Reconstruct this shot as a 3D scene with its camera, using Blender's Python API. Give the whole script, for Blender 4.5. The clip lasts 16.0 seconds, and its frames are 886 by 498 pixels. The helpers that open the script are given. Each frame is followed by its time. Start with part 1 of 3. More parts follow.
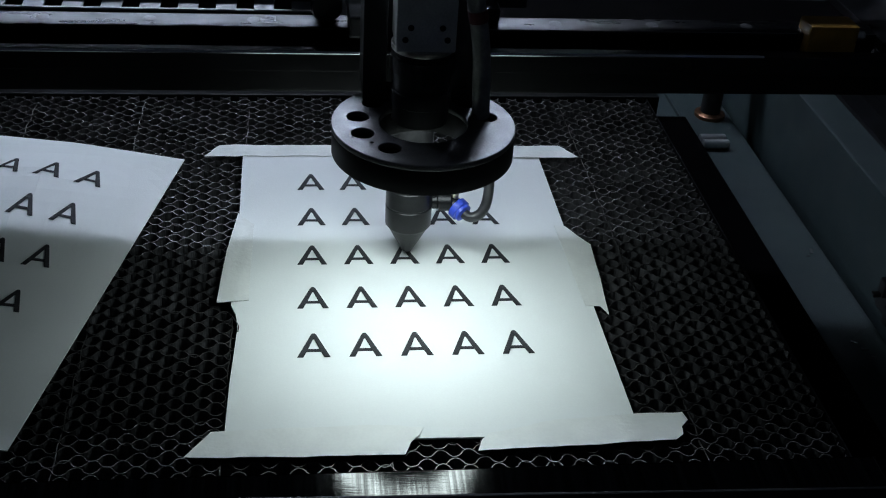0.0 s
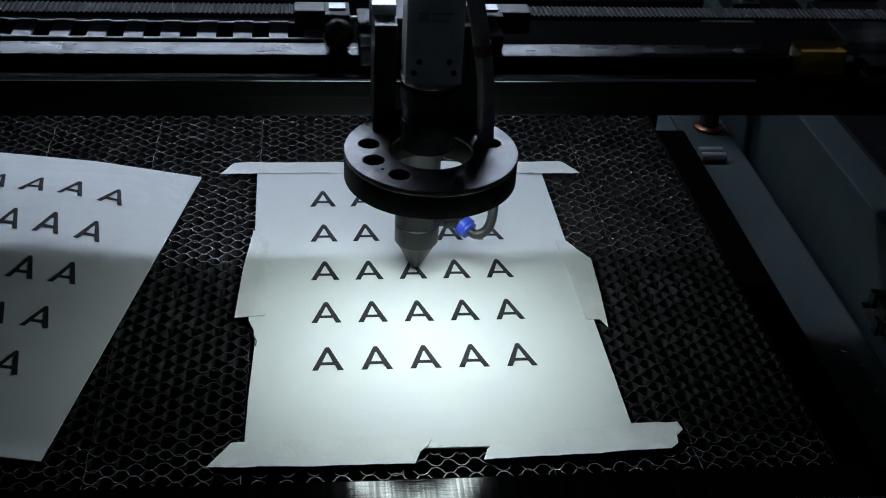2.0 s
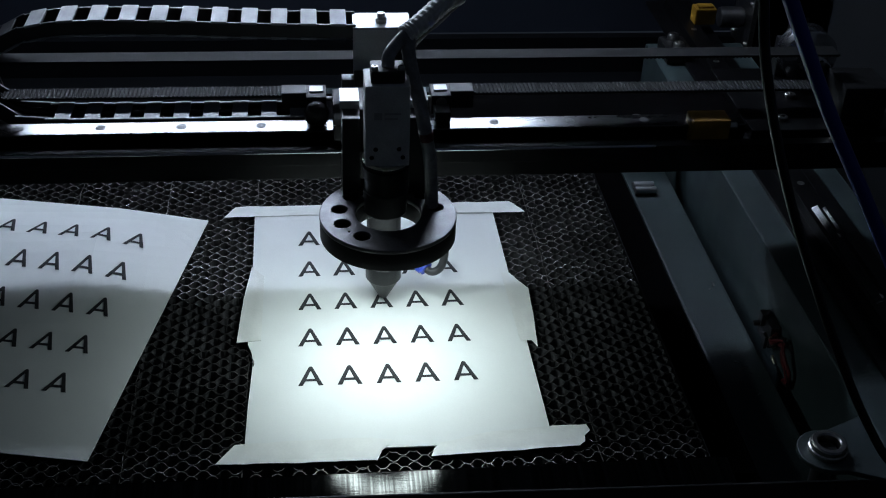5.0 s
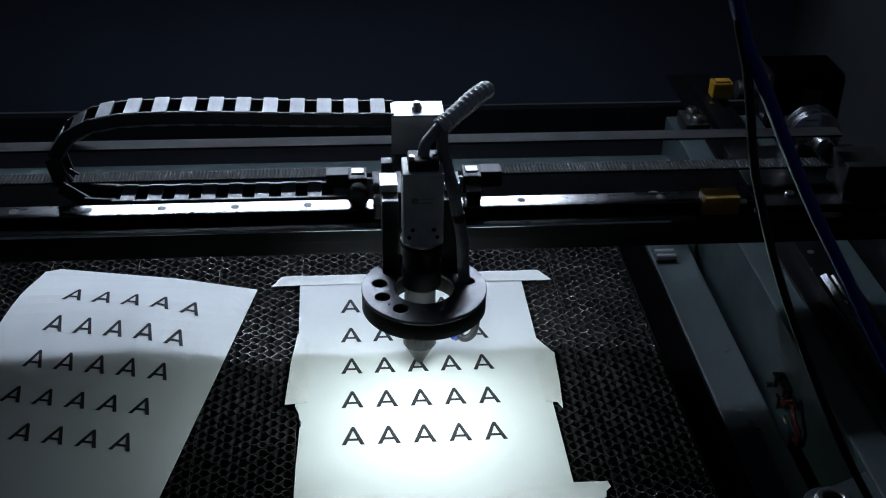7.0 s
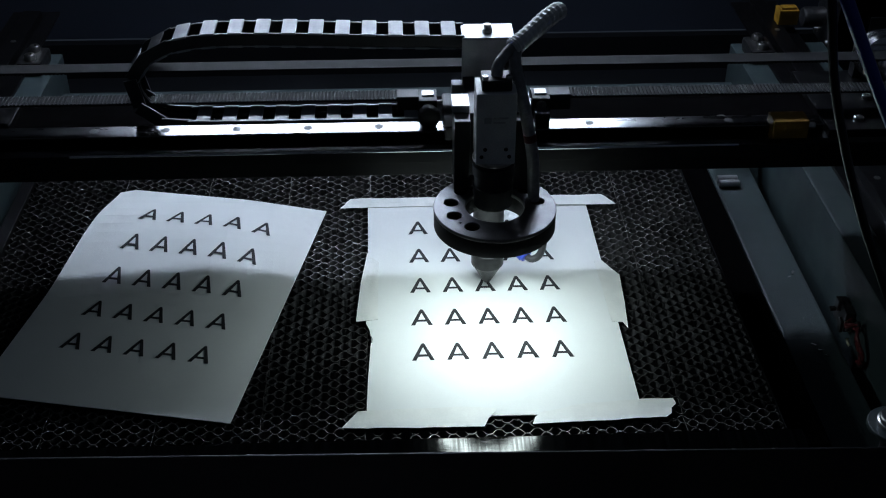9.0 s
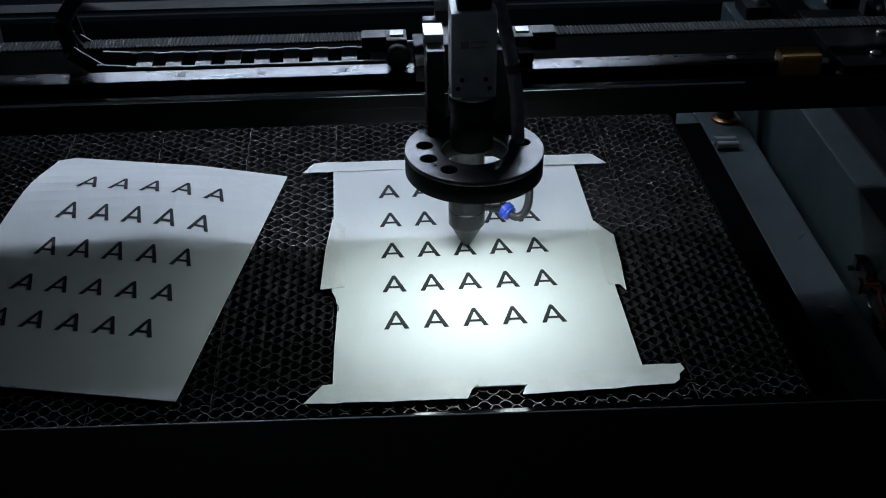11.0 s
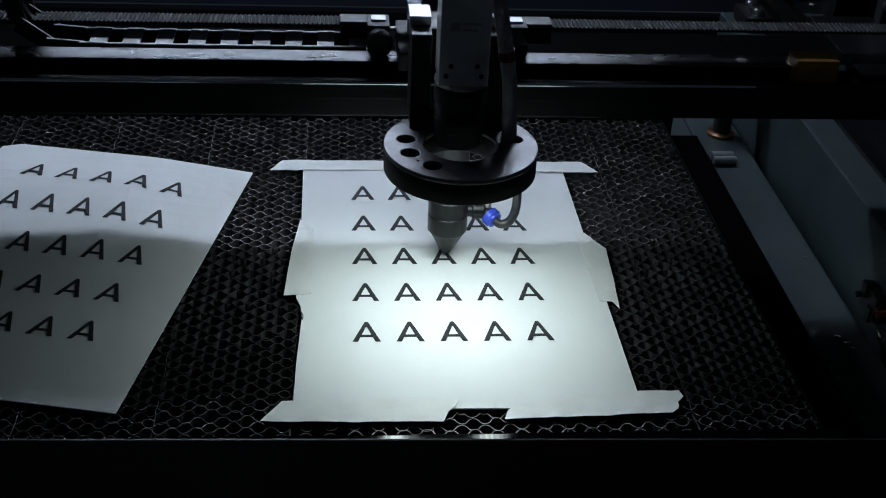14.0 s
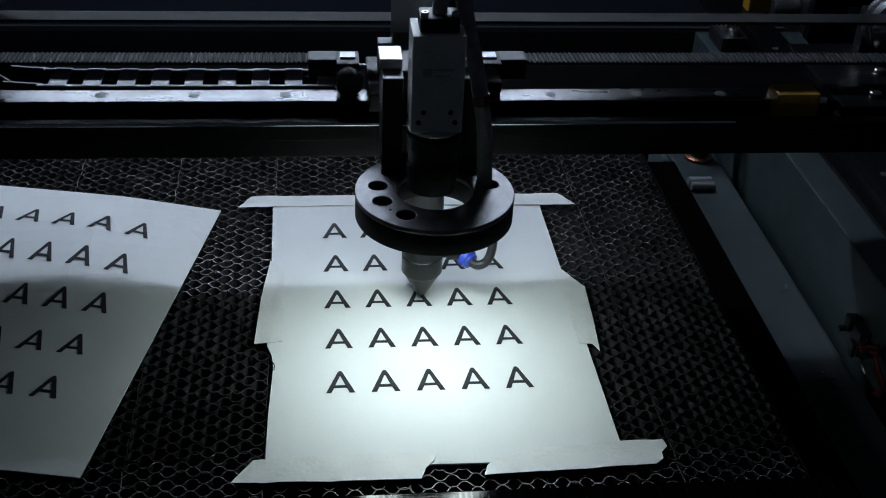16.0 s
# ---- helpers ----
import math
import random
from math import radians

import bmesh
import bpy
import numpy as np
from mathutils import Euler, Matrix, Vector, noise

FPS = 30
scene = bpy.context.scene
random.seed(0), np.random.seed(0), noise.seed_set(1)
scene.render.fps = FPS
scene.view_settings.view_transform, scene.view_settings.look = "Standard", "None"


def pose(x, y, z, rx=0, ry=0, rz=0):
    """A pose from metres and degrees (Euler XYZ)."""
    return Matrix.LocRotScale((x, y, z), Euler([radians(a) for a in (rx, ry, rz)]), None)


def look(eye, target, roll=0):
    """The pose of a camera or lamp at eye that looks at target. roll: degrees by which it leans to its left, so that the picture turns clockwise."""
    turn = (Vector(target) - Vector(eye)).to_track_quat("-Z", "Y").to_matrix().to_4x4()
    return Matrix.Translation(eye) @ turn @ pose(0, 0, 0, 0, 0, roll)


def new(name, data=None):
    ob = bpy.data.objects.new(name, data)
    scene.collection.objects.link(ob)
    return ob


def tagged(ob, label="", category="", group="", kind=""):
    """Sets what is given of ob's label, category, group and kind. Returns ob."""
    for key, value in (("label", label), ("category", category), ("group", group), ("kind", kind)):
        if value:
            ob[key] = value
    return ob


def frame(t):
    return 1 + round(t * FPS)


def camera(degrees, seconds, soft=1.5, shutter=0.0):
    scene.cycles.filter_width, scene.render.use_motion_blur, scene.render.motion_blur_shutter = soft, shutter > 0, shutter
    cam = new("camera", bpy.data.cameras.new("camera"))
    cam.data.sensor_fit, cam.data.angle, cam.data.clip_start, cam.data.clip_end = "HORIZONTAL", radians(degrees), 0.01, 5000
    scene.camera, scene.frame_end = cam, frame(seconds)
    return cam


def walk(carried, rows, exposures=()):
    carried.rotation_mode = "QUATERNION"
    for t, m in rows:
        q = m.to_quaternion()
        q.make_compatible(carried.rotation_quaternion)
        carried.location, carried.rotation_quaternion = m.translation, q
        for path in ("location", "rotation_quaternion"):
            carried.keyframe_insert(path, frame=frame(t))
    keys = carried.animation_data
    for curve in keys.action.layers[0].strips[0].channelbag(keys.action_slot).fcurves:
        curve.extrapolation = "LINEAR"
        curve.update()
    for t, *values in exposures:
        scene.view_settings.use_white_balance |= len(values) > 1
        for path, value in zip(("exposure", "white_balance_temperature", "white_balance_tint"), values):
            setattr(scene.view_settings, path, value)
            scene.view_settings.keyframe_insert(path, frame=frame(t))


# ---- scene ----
cam = camera(41.1, 16.0, soft=1.1)
PATH = [
    (0, (0.005, -0.506, 0.391), (0.236, 1.17, -0.676), 3.7),
    (0.5, (0.008, -0.506, 0.391), (0.233, 1.166, -0.683), 3.2),
    (1, (0.009, -0.509, 0.396), (0.228, 1.162, -0.68), 3.0),
    (1.5, (0.009, -0.514, 0.403), (0.224, 1.159, -0.671), 2.7),
    (2, (0.001, -0.527, 0.42), (0.221, 1.145, -0.655), 3.3),
    (2.5, (0.002, -0.547, 0.439), (0.219, 1.12, -0.644), 2.6),
    (3, (0.001, -0.561, 0.445), (0.224, 1.081, -0.675), 1.6),
    (3.5, (-0.003, -0.578, 0.467), (0.248, 1.046, -0.673), 1.7),
    (4, (0.012, -0.608, 0.505), (0.249, 1.021, -0.63), 2.3),
    (4.2, (0.017, -0.619, 0.515), (0.248, 1.016, -0.614), 2.6),
    (6.5, (0.019, -0.69, 0.593), (0.178, 1.006, -0.456), 1.0),
    (7, (0.013, -0.705, 0.602), (0.164, 1.001, -0.431), 1.1),
    (7.5, (0.014, -0.714, 0.606), (0.135, 0.976, -0.456), 1.4),
    (8, (0.01, -0.723, 0.615), (0.107, 0.95, -0.477), 0.9),
    (8.5, (0.0, -0.73, 0.621), (0.087, 0.927, -0.496), 0.9),
    (9, (-0.006, -0.725, 0.6), (0.063, 0.928, -0.524), 0.1),
    (9.2, (-0.005, -0.723, 0.596), (0.056, 0.926, -0.533), -0.1),
    (11.3, (0.0, -0.656, 0.483), (0.112, 1.02, -0.602), -0.3),
    (11.5, (0.002, -0.652, 0.476), (0.114, 1.017, -0.62), -0.3),
    (12, (0.005, -0.642, 0.461), (0.133, 1.027, -0.633), -0.6),
    (12.5, (0.01, -0.628, 0.45), (0.154, 1.038, -0.646), -0.0),
    (13, (0.005, -0.617, 0.448), (0.165, 1.06, -0.63), 1.8),
    (13.5, (-0.003, -0.608, 0.449), (0.161, 1.079, -0.612), 2.1),
    (14, (-0.005, -0.604, 0.447), (0.161, 1.087, -0.609), 2.9),
    (14.5, (-0.005, -0.601, 0.445), (0.167, 1.092, -0.605), 3.5),
    (15, (-0.01, -0.591, 0.446), (0.17, 1.104, -0.602), 3.9),
    (15.5, (-0.015, -0.578, 0.445), (0.174, 1.112, -0.608), 3.9),
    (16, (-0.003, -0.569, 0.461), (0.206, 1.115, -0.597), 2.8),
]
walk(cam, [(t, look(eye, target, roll)) for t, eye, target, roll in PATH],
     exposures=[(0, -0.06), (0.6, -0.03), (1.2, -0.17), (2.6, -0.16), (4.2, -0.09), (6.3, 0.37), (8.2, 0.37), (9.2, 0.28), (11.3, -0.02), (13, -0.06), (16, -0.09)])

# ---- light: a tube lamp at the back of the machine, a ring light on the head, a dim room ----
scene.view_settings.exposure = 0.0
world = bpy.data.worlds.new("dim_room")
scene.world = world
world.use_nodes = True
world.node_tree.nodes["Background"].inputs[0].default_value = (0.45, 0.6, 0.85, 1)
world.node_tree.nodes["Background"].inputs[1].default_value = 0.02
TUBE_POWER = 42.0
RING_POWER = 23.4


# ---- materials ----
def mat(name, color, rough=0.5, metal=0.0, grain=0.0, grain_scale=400.0, bump=0.0, bump_scale=800.0, wear=0.0, wear_scale=25.0,
        stretch=(1, 1, 1), spec=0.5, emit=None, power=0.0, rough_var=0.0):
    """A procedural surface: base colour broken up by fine grain and broad wear, with a fine relief."""
    m = bpy.data.materials.new(name)
    m.use_nodes = True
    nt = m.node_tree
    bsdf = nt.nodes["Principled BSDF"]
    bsdf.inputs["Base Color"].default_value = (*color, 1)
    bsdf.inputs["Roughness"].default_value = rough
    bsdf.inputs["Metallic"].default_value = metal
    bsdf.inputs["Specular IOR Level"].default_value = spec
    co = nt.nodes.new("ShaderNodeTexCoord")
    mp = nt.nodes.new("ShaderNodeMapping")
    mp.inputs["Scale"].default_value = stretch
    nt.links.new(co.outputs["Object"], mp.inputs["Vector"])

    def tex(scale, detail=3.0):
        n = nt.nodes.new("ShaderNodeTexNoise")
        n.inputs["Scale"].default_value = scale
        n.inputs["Detail"].default_value = detail
        nt.links.new(mp.outputs["Vector"], n.inputs["Vector"])
        return n.outputs["Fac"]

    def spread(fac, low, high):
        n = nt.nodes.new("ShaderNodeMapRange")
        n.inputs["From Min"].default_value, n.inputs["From Max"].default_value = 0.3, 0.7
        n.inputs["To Min"].default_value, n.inputs["To Max"].default_value = low, high
        nt.links.new(fac, n.inputs["Value"])
        return n.outputs["Result"]

    if grain or wear:
        a = spread(tex(grain_scale), 1 - grain, 1 + grain)
        b = spread(tex(wear_scale, 6.0), 1 - wear, 1 + wear)
        mul = nt.nodes.new("ShaderNodeMath")
        mul.operation = "MULTIPLY"
        nt.links.new(a, mul.inputs[0])
        nt.links.new(b, mul.inputs[1])
        mix = nt.nodes.new("ShaderNodeVectorMath")
        mix.operation = "SCALE"
        mix.inputs[0].default_value = color
        nt.links.new(mul.outputs[0], mix.inputs["Scale"])
        nt.links.new(mix.outputs["Vector"], bsdf.inputs["Base Color"])
    if rough_var:
        r = spread(tex(wear_scale * 1.7, 5.0), max(0.02, rough - rough_var), min(1, rough + rough_var))
        nt.links.new(r, bsdf.inputs["Roughness"])
    if bump:
        bp = nt.nodes.new("ShaderNodeBump")
        bp.inputs["Strength"].default_value = bump
        bp.inputs["Distance"].default_value = 0.0004
        nt.links.new(tex(bump_scale, 4.0), bp.inputs["Height"])
        nt.links.new(bp.outputs["Normal"], bsdf.inputs["Normal"])
    if emit:
        bsdf.inputs["Emission Color"].default_value = (*emit, 1)
        bsdf.inputs["Emission Strength"].default_value = power
    return m


def across_grain(m):
    """Fine grooves along x, which draw a reflection out across them."""
    nt = m.node_tree
    co = nt.nodes.new("ShaderNodeTexCoord")
    mp = nt.nodes.new("ShaderNodeMapping")
    mp.inputs["Scale"].default_value = (0.01, 1, 1)
    n = nt.nodes.new("ShaderNodeTexNoise")
    n.inputs["Scale"].default_value = 2600
    bp = nt.nodes.new("ShaderNodeBump")
    bp.inputs["Strength"].default_value = 0.10
    bp.inputs["Distance"].default_value = 0.0002
    nt.links.new(co.outputs["Object"], mp.inputs["Vector"])
    nt.links.new(mp.outputs["Vector"], n.inputs["Vector"])
    nt.links.new(n.outputs["Fac"], bp.inputs["Height"])
    nt.links.new(bp.outputs["Normal"], nt.nodes["Principled BSDF"].inputs["Normal"])


PAPER = mat("white_paper", (0.80, 0.82, 0.80), 0.6, grain=0.015, grain_scale=900, wear=0.02, wear_scale=18, bump=0.12, bump_scale=1200, spec=0.3)
TAPE = mat("masking_tape", (0.79, 0.80, 0.765), 0.45, grain=0.02, grain_scale=700, wear=0.04, wear_scale=60, bump=0.35, bump_scale=350, spec=0.4)
CHAR = mat("charred_shaded_groove", (0.007, 0.007, 0.007), 0.85, grain=0.5, grain_scale=1500, wear=0.3, wear_scale=200, bump=0.6, bump_scale=2000)
ASH = mat("ashen_groove", (0.022, 0.022, 0.025), 0.85, grain=0.5, grain_scale=1300, wear=0.5, wear_scale=160, bump=0.5, bump_scale=1800)
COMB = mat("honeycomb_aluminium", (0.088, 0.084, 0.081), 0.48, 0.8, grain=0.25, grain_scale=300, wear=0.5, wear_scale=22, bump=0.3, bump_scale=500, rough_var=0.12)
# Wall sides darker than top edges: cell shade put into the sooty colour.
COMB_WALL = mat("sooty_shaded_comb_wall", (0.064, 0.064, 0.066), 0.5, 0.45, grain=0.3, grain_scale=300, wear=0.55, wear_scale=30, bump=0.3, bump_scale=500, rough_var=0.12)
COMB_DARK = mat("sooty_tray", (0.055, 0.057, 0.062), 0.8, grain=0.3, wear=0.4)
BLACK = mat("black_anodised", (0.0095, 0.0095, 0.010), 0.44, spec=0.35, grain=0.2, grain_scale=900, wear=0.25, wear_scale=50, bump=0.12, bump_scale=1500, rough_var=0.1)
# One black ring: top colour lightened for lamp sheen, sides darkened for shade.
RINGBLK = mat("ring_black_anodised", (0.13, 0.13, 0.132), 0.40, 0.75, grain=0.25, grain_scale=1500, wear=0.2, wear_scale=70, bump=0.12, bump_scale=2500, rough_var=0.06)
RIMBLK = mat("ring_side_shade", (0.006, 0.006, 0.0065), 0.5, grain=0.2, wear=0.3, wear_scale=60, spec=0.2)
PLASTIC = mat("black_plastic", (0.014, 0.014, 0.015), 0.5, grain=0.2, wear=0.2, wear_scale=60, bump=0.15, bump_scale=900)
BEAMBLK = mat("beam_black_paint", (0.0035, 0.0035, 0.004), 0.36, grain=0.2, wear=0.2, wear_scale=30, bump=0.06, rough_var=0.05, spec=0.22)
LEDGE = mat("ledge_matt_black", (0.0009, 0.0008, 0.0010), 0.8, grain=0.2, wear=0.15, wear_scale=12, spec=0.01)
# Near-black colour holds the shade of the open recess behind the bed.
PIT = mat("pit_recess_shade", (0.004, 0.0048, 0.0066), 0.7, grain=0.2, wear=0.25, wear_scale=9, spec=0.2)
STEEL = mat("polished_steel", (0.62, 0.62, 0.64), 0.19, 1.0, grain=0.06, grain_scale=300, wear=0.12, wear_scale=40, stretch=(1, 0.25, 0.25), bump=0.02, bump_scale=300, rough_var=0.03)
SCREW = mat("screw_steel", (0.45, 0.44, 0.42), 0.3, 1.0, grain=0.2, wear=0.2)
PLUGSTEEL = mat("dull_plug_steel", (0.07, 0.07, 0.072), 0.5, 1.0, grain=0.3, grain_scale=900, wear=0.3, wear_scale=90)
ALU = mat("milled_aluminium", (0.42, 0.43, 0.44), 0.42, 0.85, grain=0.05, wear=0.08, bump=0.1, rough_var=0.08)
BRUSHED = mat("brushed_aluminium", (0.028, 0.028, 0.027), 0.085, 1.0, grain=0.5, grain_scale=600, wear=0.55, wear_scale=150, stretch=(1, 0.01, 0.01))
across_grain(BRUSHED)
WORN = mat("worn_black_edge", (0.034, 0.034, 0.036), 0.42, 0.6, grain=0.4, grain_scale=500, wear=0.9, wear_scale=14)
TUBEBLK = mat("gunmetal_tube", (0.007, 0.0073, 0.008), 0.33, 0.1, spec=0.28, grain=0.15, grain_scale=700, wear=0.25, wear_scale=60, stretch=(1, 1, 6), bump=0.12)
TEAL = mat("teal_grey_paint", (0.026, 0.038, 0.0395), 0.48, grain=0.06, grain_scale=700, wear=0.14, wear_scale=14, bump=0.25, bump_scale=900, rough_var=0.08)
NAVY = mat("navy_painted_sheet", (0.038, 0.047, 0.071), 0.6, grain=0.06, wear=0.15, wear_scale=5, bump=0.15, bump_scale=600)
DARKWALL = mat("dark_shaded_interior", (0.009, 0.0105, 0.0125), 0.7, grain=0.2, wear=0.3, wear_scale=8)
CAMGREY = mat("camera_grey_metal", (0.60, 0.61, 0.58), 0.42, 0.1, grain=0.1, grain_scale=900, wear=0.12, wear_scale=70, bump=0.2, bump_scale=1600)
LABELGREY = mat("label_print", (0.33, 0.335, 0.32), 0.6)
YELLOW = mat("yellow_rubber", (0.30, 0.155, 0.012), 0.55, grain=0.1, wear=0.2, wear_scale=80, bump=0.15)
BLUE = mat("blue_plastic", (0.035, 0.065, 0.42), 0.3, grain=0.05, wear=0.1)
BLUECAB = mat("blue_hose", (0.012, 0.028, 0.26), 0.4, wear=0.1)
BRASS = mat("nickel_brass", (0.55, 0.5, 0.38), 0.3, 1.0, wear=0.2)
COPPER = mat("tarnished_copper", (0.26, 0.13, 0.075), 0.38, 1.0, wear=0.3, wear_scale=90)
CHAIN = mat("chain_grey_plastic", (0.27, 0.28, 0.29), 0.42, grain=0.08, wear=0.12, wear_scale=60, bump=0.1)
# Same grey plastic as the bars, with the link sides' shade in its colour.
CHAIN_SHADE = mat("chain_side_shade", (0.03, 0.03, 0.032), 0.45, wear=0.15)
RUBBER = mat("belt_rubber", (0.013, 0.013, 0.014), 0.75, grain=0.1, wear=0.1, wear_scale=20, spec=0.25)
HOSE = mat("dark_grey_hose", (0.25, 0.25, 0.252), 0.4, grain=0.15, wear=0.3, wear_scale=120, bump=0.25, bump_scale=300)
AIRHOSE = mat("black_air_hose", (0.022, 0.022, 0.024), 0.35, wear=0.2, wear_scale=90)
BELTBACK = mat("belt_smooth_back", (0.0075, 0.0075, 0.0085), 0.75, spec=0.2, grain=0.15, wear=0.25, wear_scale=40)
RAILSTEEL = mat("ground_rail_steel", (0.029, 0.029, 0.031), 0.30, 1.0, grain=0.25, grain_scale=500, wear=0.4, wear_scale=60, stretch=(0.3, 1, 1), bump=0.008, bump_scale=350, rough_var=0.05)
RAILSTEEL.node_tree.nodes["Principled BSDF"].inputs["Coat Weight"].default_value = 1.0
RAILSTEEL.node_tree.nodes["Principled BSDF"].inputs["Coat Roughness"].default_value = 0.11
RAILSTEEL.node_tree.nodes["Principled BSDF"].inputs["Coat IOR"].default_value = 1.7
WRAP = mat("spiral_wrap", (0.68, 0.68, 0.67), 0.4, grain=0.1, wear=0.2, wear_scale=120)
RED = mat("red_wire", (0.085, 0.008, 0.010), 0.5)
LED = mat("ring_leds", (0.9, 0.95, 0.92), 0.4, emit=(0.845, 1.0, 1.035), power=RING_POWER)
TUBELIGHT = mat("tube_lamp_glass", (0.9, 0.92, 0.95), 0.4, emit=(0.76, 0.89, 1.12), power=TUBE_POWER)
FROST = mat("white_plastic", (0.7, 0.7, 0.7), 0.4, wear=0.1)


# ---- building helpers ----
def part(name, bm, material, parent=None, label="", smooth=False):
    """Links a bmesh as one mesh object, under a thing or a part where one is given."""
    me = bpy.data.meshes.new(name)
    if smooth:
        for fc in bm.faces:
            fc.smooth = True
    bm.to_mesh(me)
    bm.free()
    if smooth:
        me.set_sharp_from_angle(angle=radians(40))
    me.materials.append(material)
    ob = new(name, me)
    if parent is not None:
        ob.parent = parent
    if label:
        tagged(ob, label)
    return ob


def thing(name, label, category, at=(0, 0, 0), group="", kind=""):
    ob = new(name)
    ob.location = at
    ob.empty_display_size = 0.01
    return tagged(ob, label, category, group, kind)


def box(bm, x0, x1, y0, y1, z0, z1, bevel=0.0):
    made = bmesh.ops.create_cube(bm, size=1.0, matrix=Matrix.Translation(((x0 + x1) / 2, (y0 + y1) / 2, (z0 + z1) / 2)) @ Matrix.Diagonal((x1 - x0, y1 - y0, z1 - z0, 1)))
    if bevel:
        edges = list({e for v in made["verts"] for e in v.link_edges})
        bmesh.ops.bevel(bm, geom=edges, offset=bevel, segments=2, affect="EDGES", profile=0.7)
    return bm


def boxes(*args, bevel=0.0):
    bm = bmesh.new()
    for a in args:
        box(bm, *a, bevel=bevel)
    return bm


def lathe(bm, profile, at=(0, 0, 0), axis="z", segments=40):
    """A turned body from rows of (radius, height)."""
    turn = {"z": Matrix.Identity(4), "x": Matrix.Rotation(radians(90), 4, "Y"), "y": Matrix.Rotation(radians(-90), 4, "X")}[axis]
    place = Matrix.Translation(at) @ turn
    rings = []
    for r, h in profile:
        rings.append([bm.verts.new(place @ Vector((r * math.cos(2 * math.pi * i / segments), r * math.sin(2 * math.pi * i / segments), h))) for i in range(segments)])
    for a, b in zip(rings, rings[1:]):
        for i in range(segments):
            bm.faces.new((a[i], a[(i + 1) % segments], b[(i + 1) % segments], b[i]))
    bm.faces.new(list(reversed(rings[0])))
    bm.faces.new(rings[-1])
    return bm


def spline(points, steps=10):
    """Catmull-Rom points through the given ones."""
    p = [Vector(q) for q in points]
    p = [2 * p[0] - p[1]] + p + [2 * p[-1] - p[-2]]
    out = []
    for i in range(1, len(p) - 2):
        for s in range(steps):
            t = s / steps
            out.append(0.5 * (2 * p[i] + (p[i + 1] - p[i - 1]) * t + (2 * p[i - 1] - 5 * p[i] + 4 * p[i + 1] - p[i + 2]) * t * t + (3 * p[i] - p[i - 1] - 3 * p[i + 1] + p[i + 2]) * t ** 3))
    return out + [p[-2]]


def hose(bm, points, radius, segments=12, steps=10, wave=0.0):
    path = spline(points, steps)
    rings, side = [], None
    for i, c in enumerate(path):
        way = (path[min(i + 1, len(path) - 1)] - path[max(i - 1, 0)]).normalized()
        if side is None:
            side = way.orthogonal().normalized()
        side = (side - way * side.dot(way)).normalized()
        up = way.cross(side)
        r = radius * (1 + wave * (i % 2))
        rings.append([bm.verts.new(c + (side * math.cos(2 * math.pi * k / segments) + up * math.sin(2 * math.pi * k / segments)) * r) for k in range(segments)])
    for a, b in zip(rings, rings[1:]):
        for k in range(segments):
            bm.faces.new((a[k], a[(k + 1) % segments], b[(k + 1) % segments], b[k]))
    bm.faces.new(list(reversed(rings[0])))
    bm.faces.new(rings[-1])
    return bm


def plate(outlines, thickness, bevel=0.0):
    """A flat plate in the xy plane, its underside at z = 0: the first outline is its edge, the others are openings."""
    cu = bpy.data.curves.new("outline", "CURVE")
    cu.dimensions, cu.fill_mode = "2D", "BOTH"
    cu.extrude = thickness / 2 - bevel
    cu.bevel_depth, cu.bevel_resolution = bevel, 1
    for pts in outlines:
        sp = cu.splines.new("POLY")
        sp.points.add(len(pts) - 1)
        for q, (x, y) in zip(sp.points, pts):
            q.co = (x, y, 0, 1)
        sp.use_cyclic_u = True
    ob = bpy.data.objects.new("outline", cu)
    scene.collection.objects.link(ob)
    me = bpy.data.meshes.new_from_object(ob.evaluated_get(bpy.context.evaluated_depsgraph_get()))
    bpy.data.objects.remove(ob)
    bm = bmesh.new()
    bm.from_mesh(me)
    bpy.data.meshes.remove(me)
    bpy.data.curves.remove(cu)
    bmesh.ops.remove_doubles(bm, verts=bm.verts, dist=1e-6)
    bmesh.ops.translate(bm, verts=bm.verts, vec=(0, 0, thickness / 2))
    return bm


def circle(x, y, r, n=32):
    return [(x + r * math.cos(2 * math.pi * i / n), y + r * math.sin(2 * math.pi * i / n)) for i in range(n)]


def moved(bm, m):
    bmesh.ops.transform(bm, matrix=m, verts=bm.verts)
    return bm


def screw(parent, x, y, z, r=0.0025, h=0.0018, material=None, name="screw"):
    """A round socket-head screw standing on z."""
    bm = bmesh.new()
    lathe(bm, [(r, 0), (r, h * 0.8), (r * 0.85, h), (r * 0.45, h), (r * 0.42, h * 0.4), (0.0001, h * 0.4)], (x, y, z), segments=16)
    return part(name, bm, material or SCREW, parent, smooth=True)


# ---- setting: the inside of the machine ----
BED_X0, BED_X1, BED_Y0, BED_Y1 = -0.365, 0.276, -0.089, 0.3295
part("floor", boxes((-0.62, 0.62, -0.25, 0.95, -0.31, -0.30)), DARKWALL)
tagged(bpy.data.objects["floor"], "dark painted bottom of the machine", "floor", kind="structure")
tagged(part("wall_back", boxes((-0.75, 0.75, 0.80, 0.82, -0.075, 0.85)), NAVY), "dark navy painted back panel of the open lid", "wall", kind="structure")
tagged(part("wall_back_lower", boxes((-0.75, 0.75, 0.78, 0.795, -0.30, -0.075)), PIT), "lower back panel coloured near-black for the shaded recess", "wall", kind="structure")
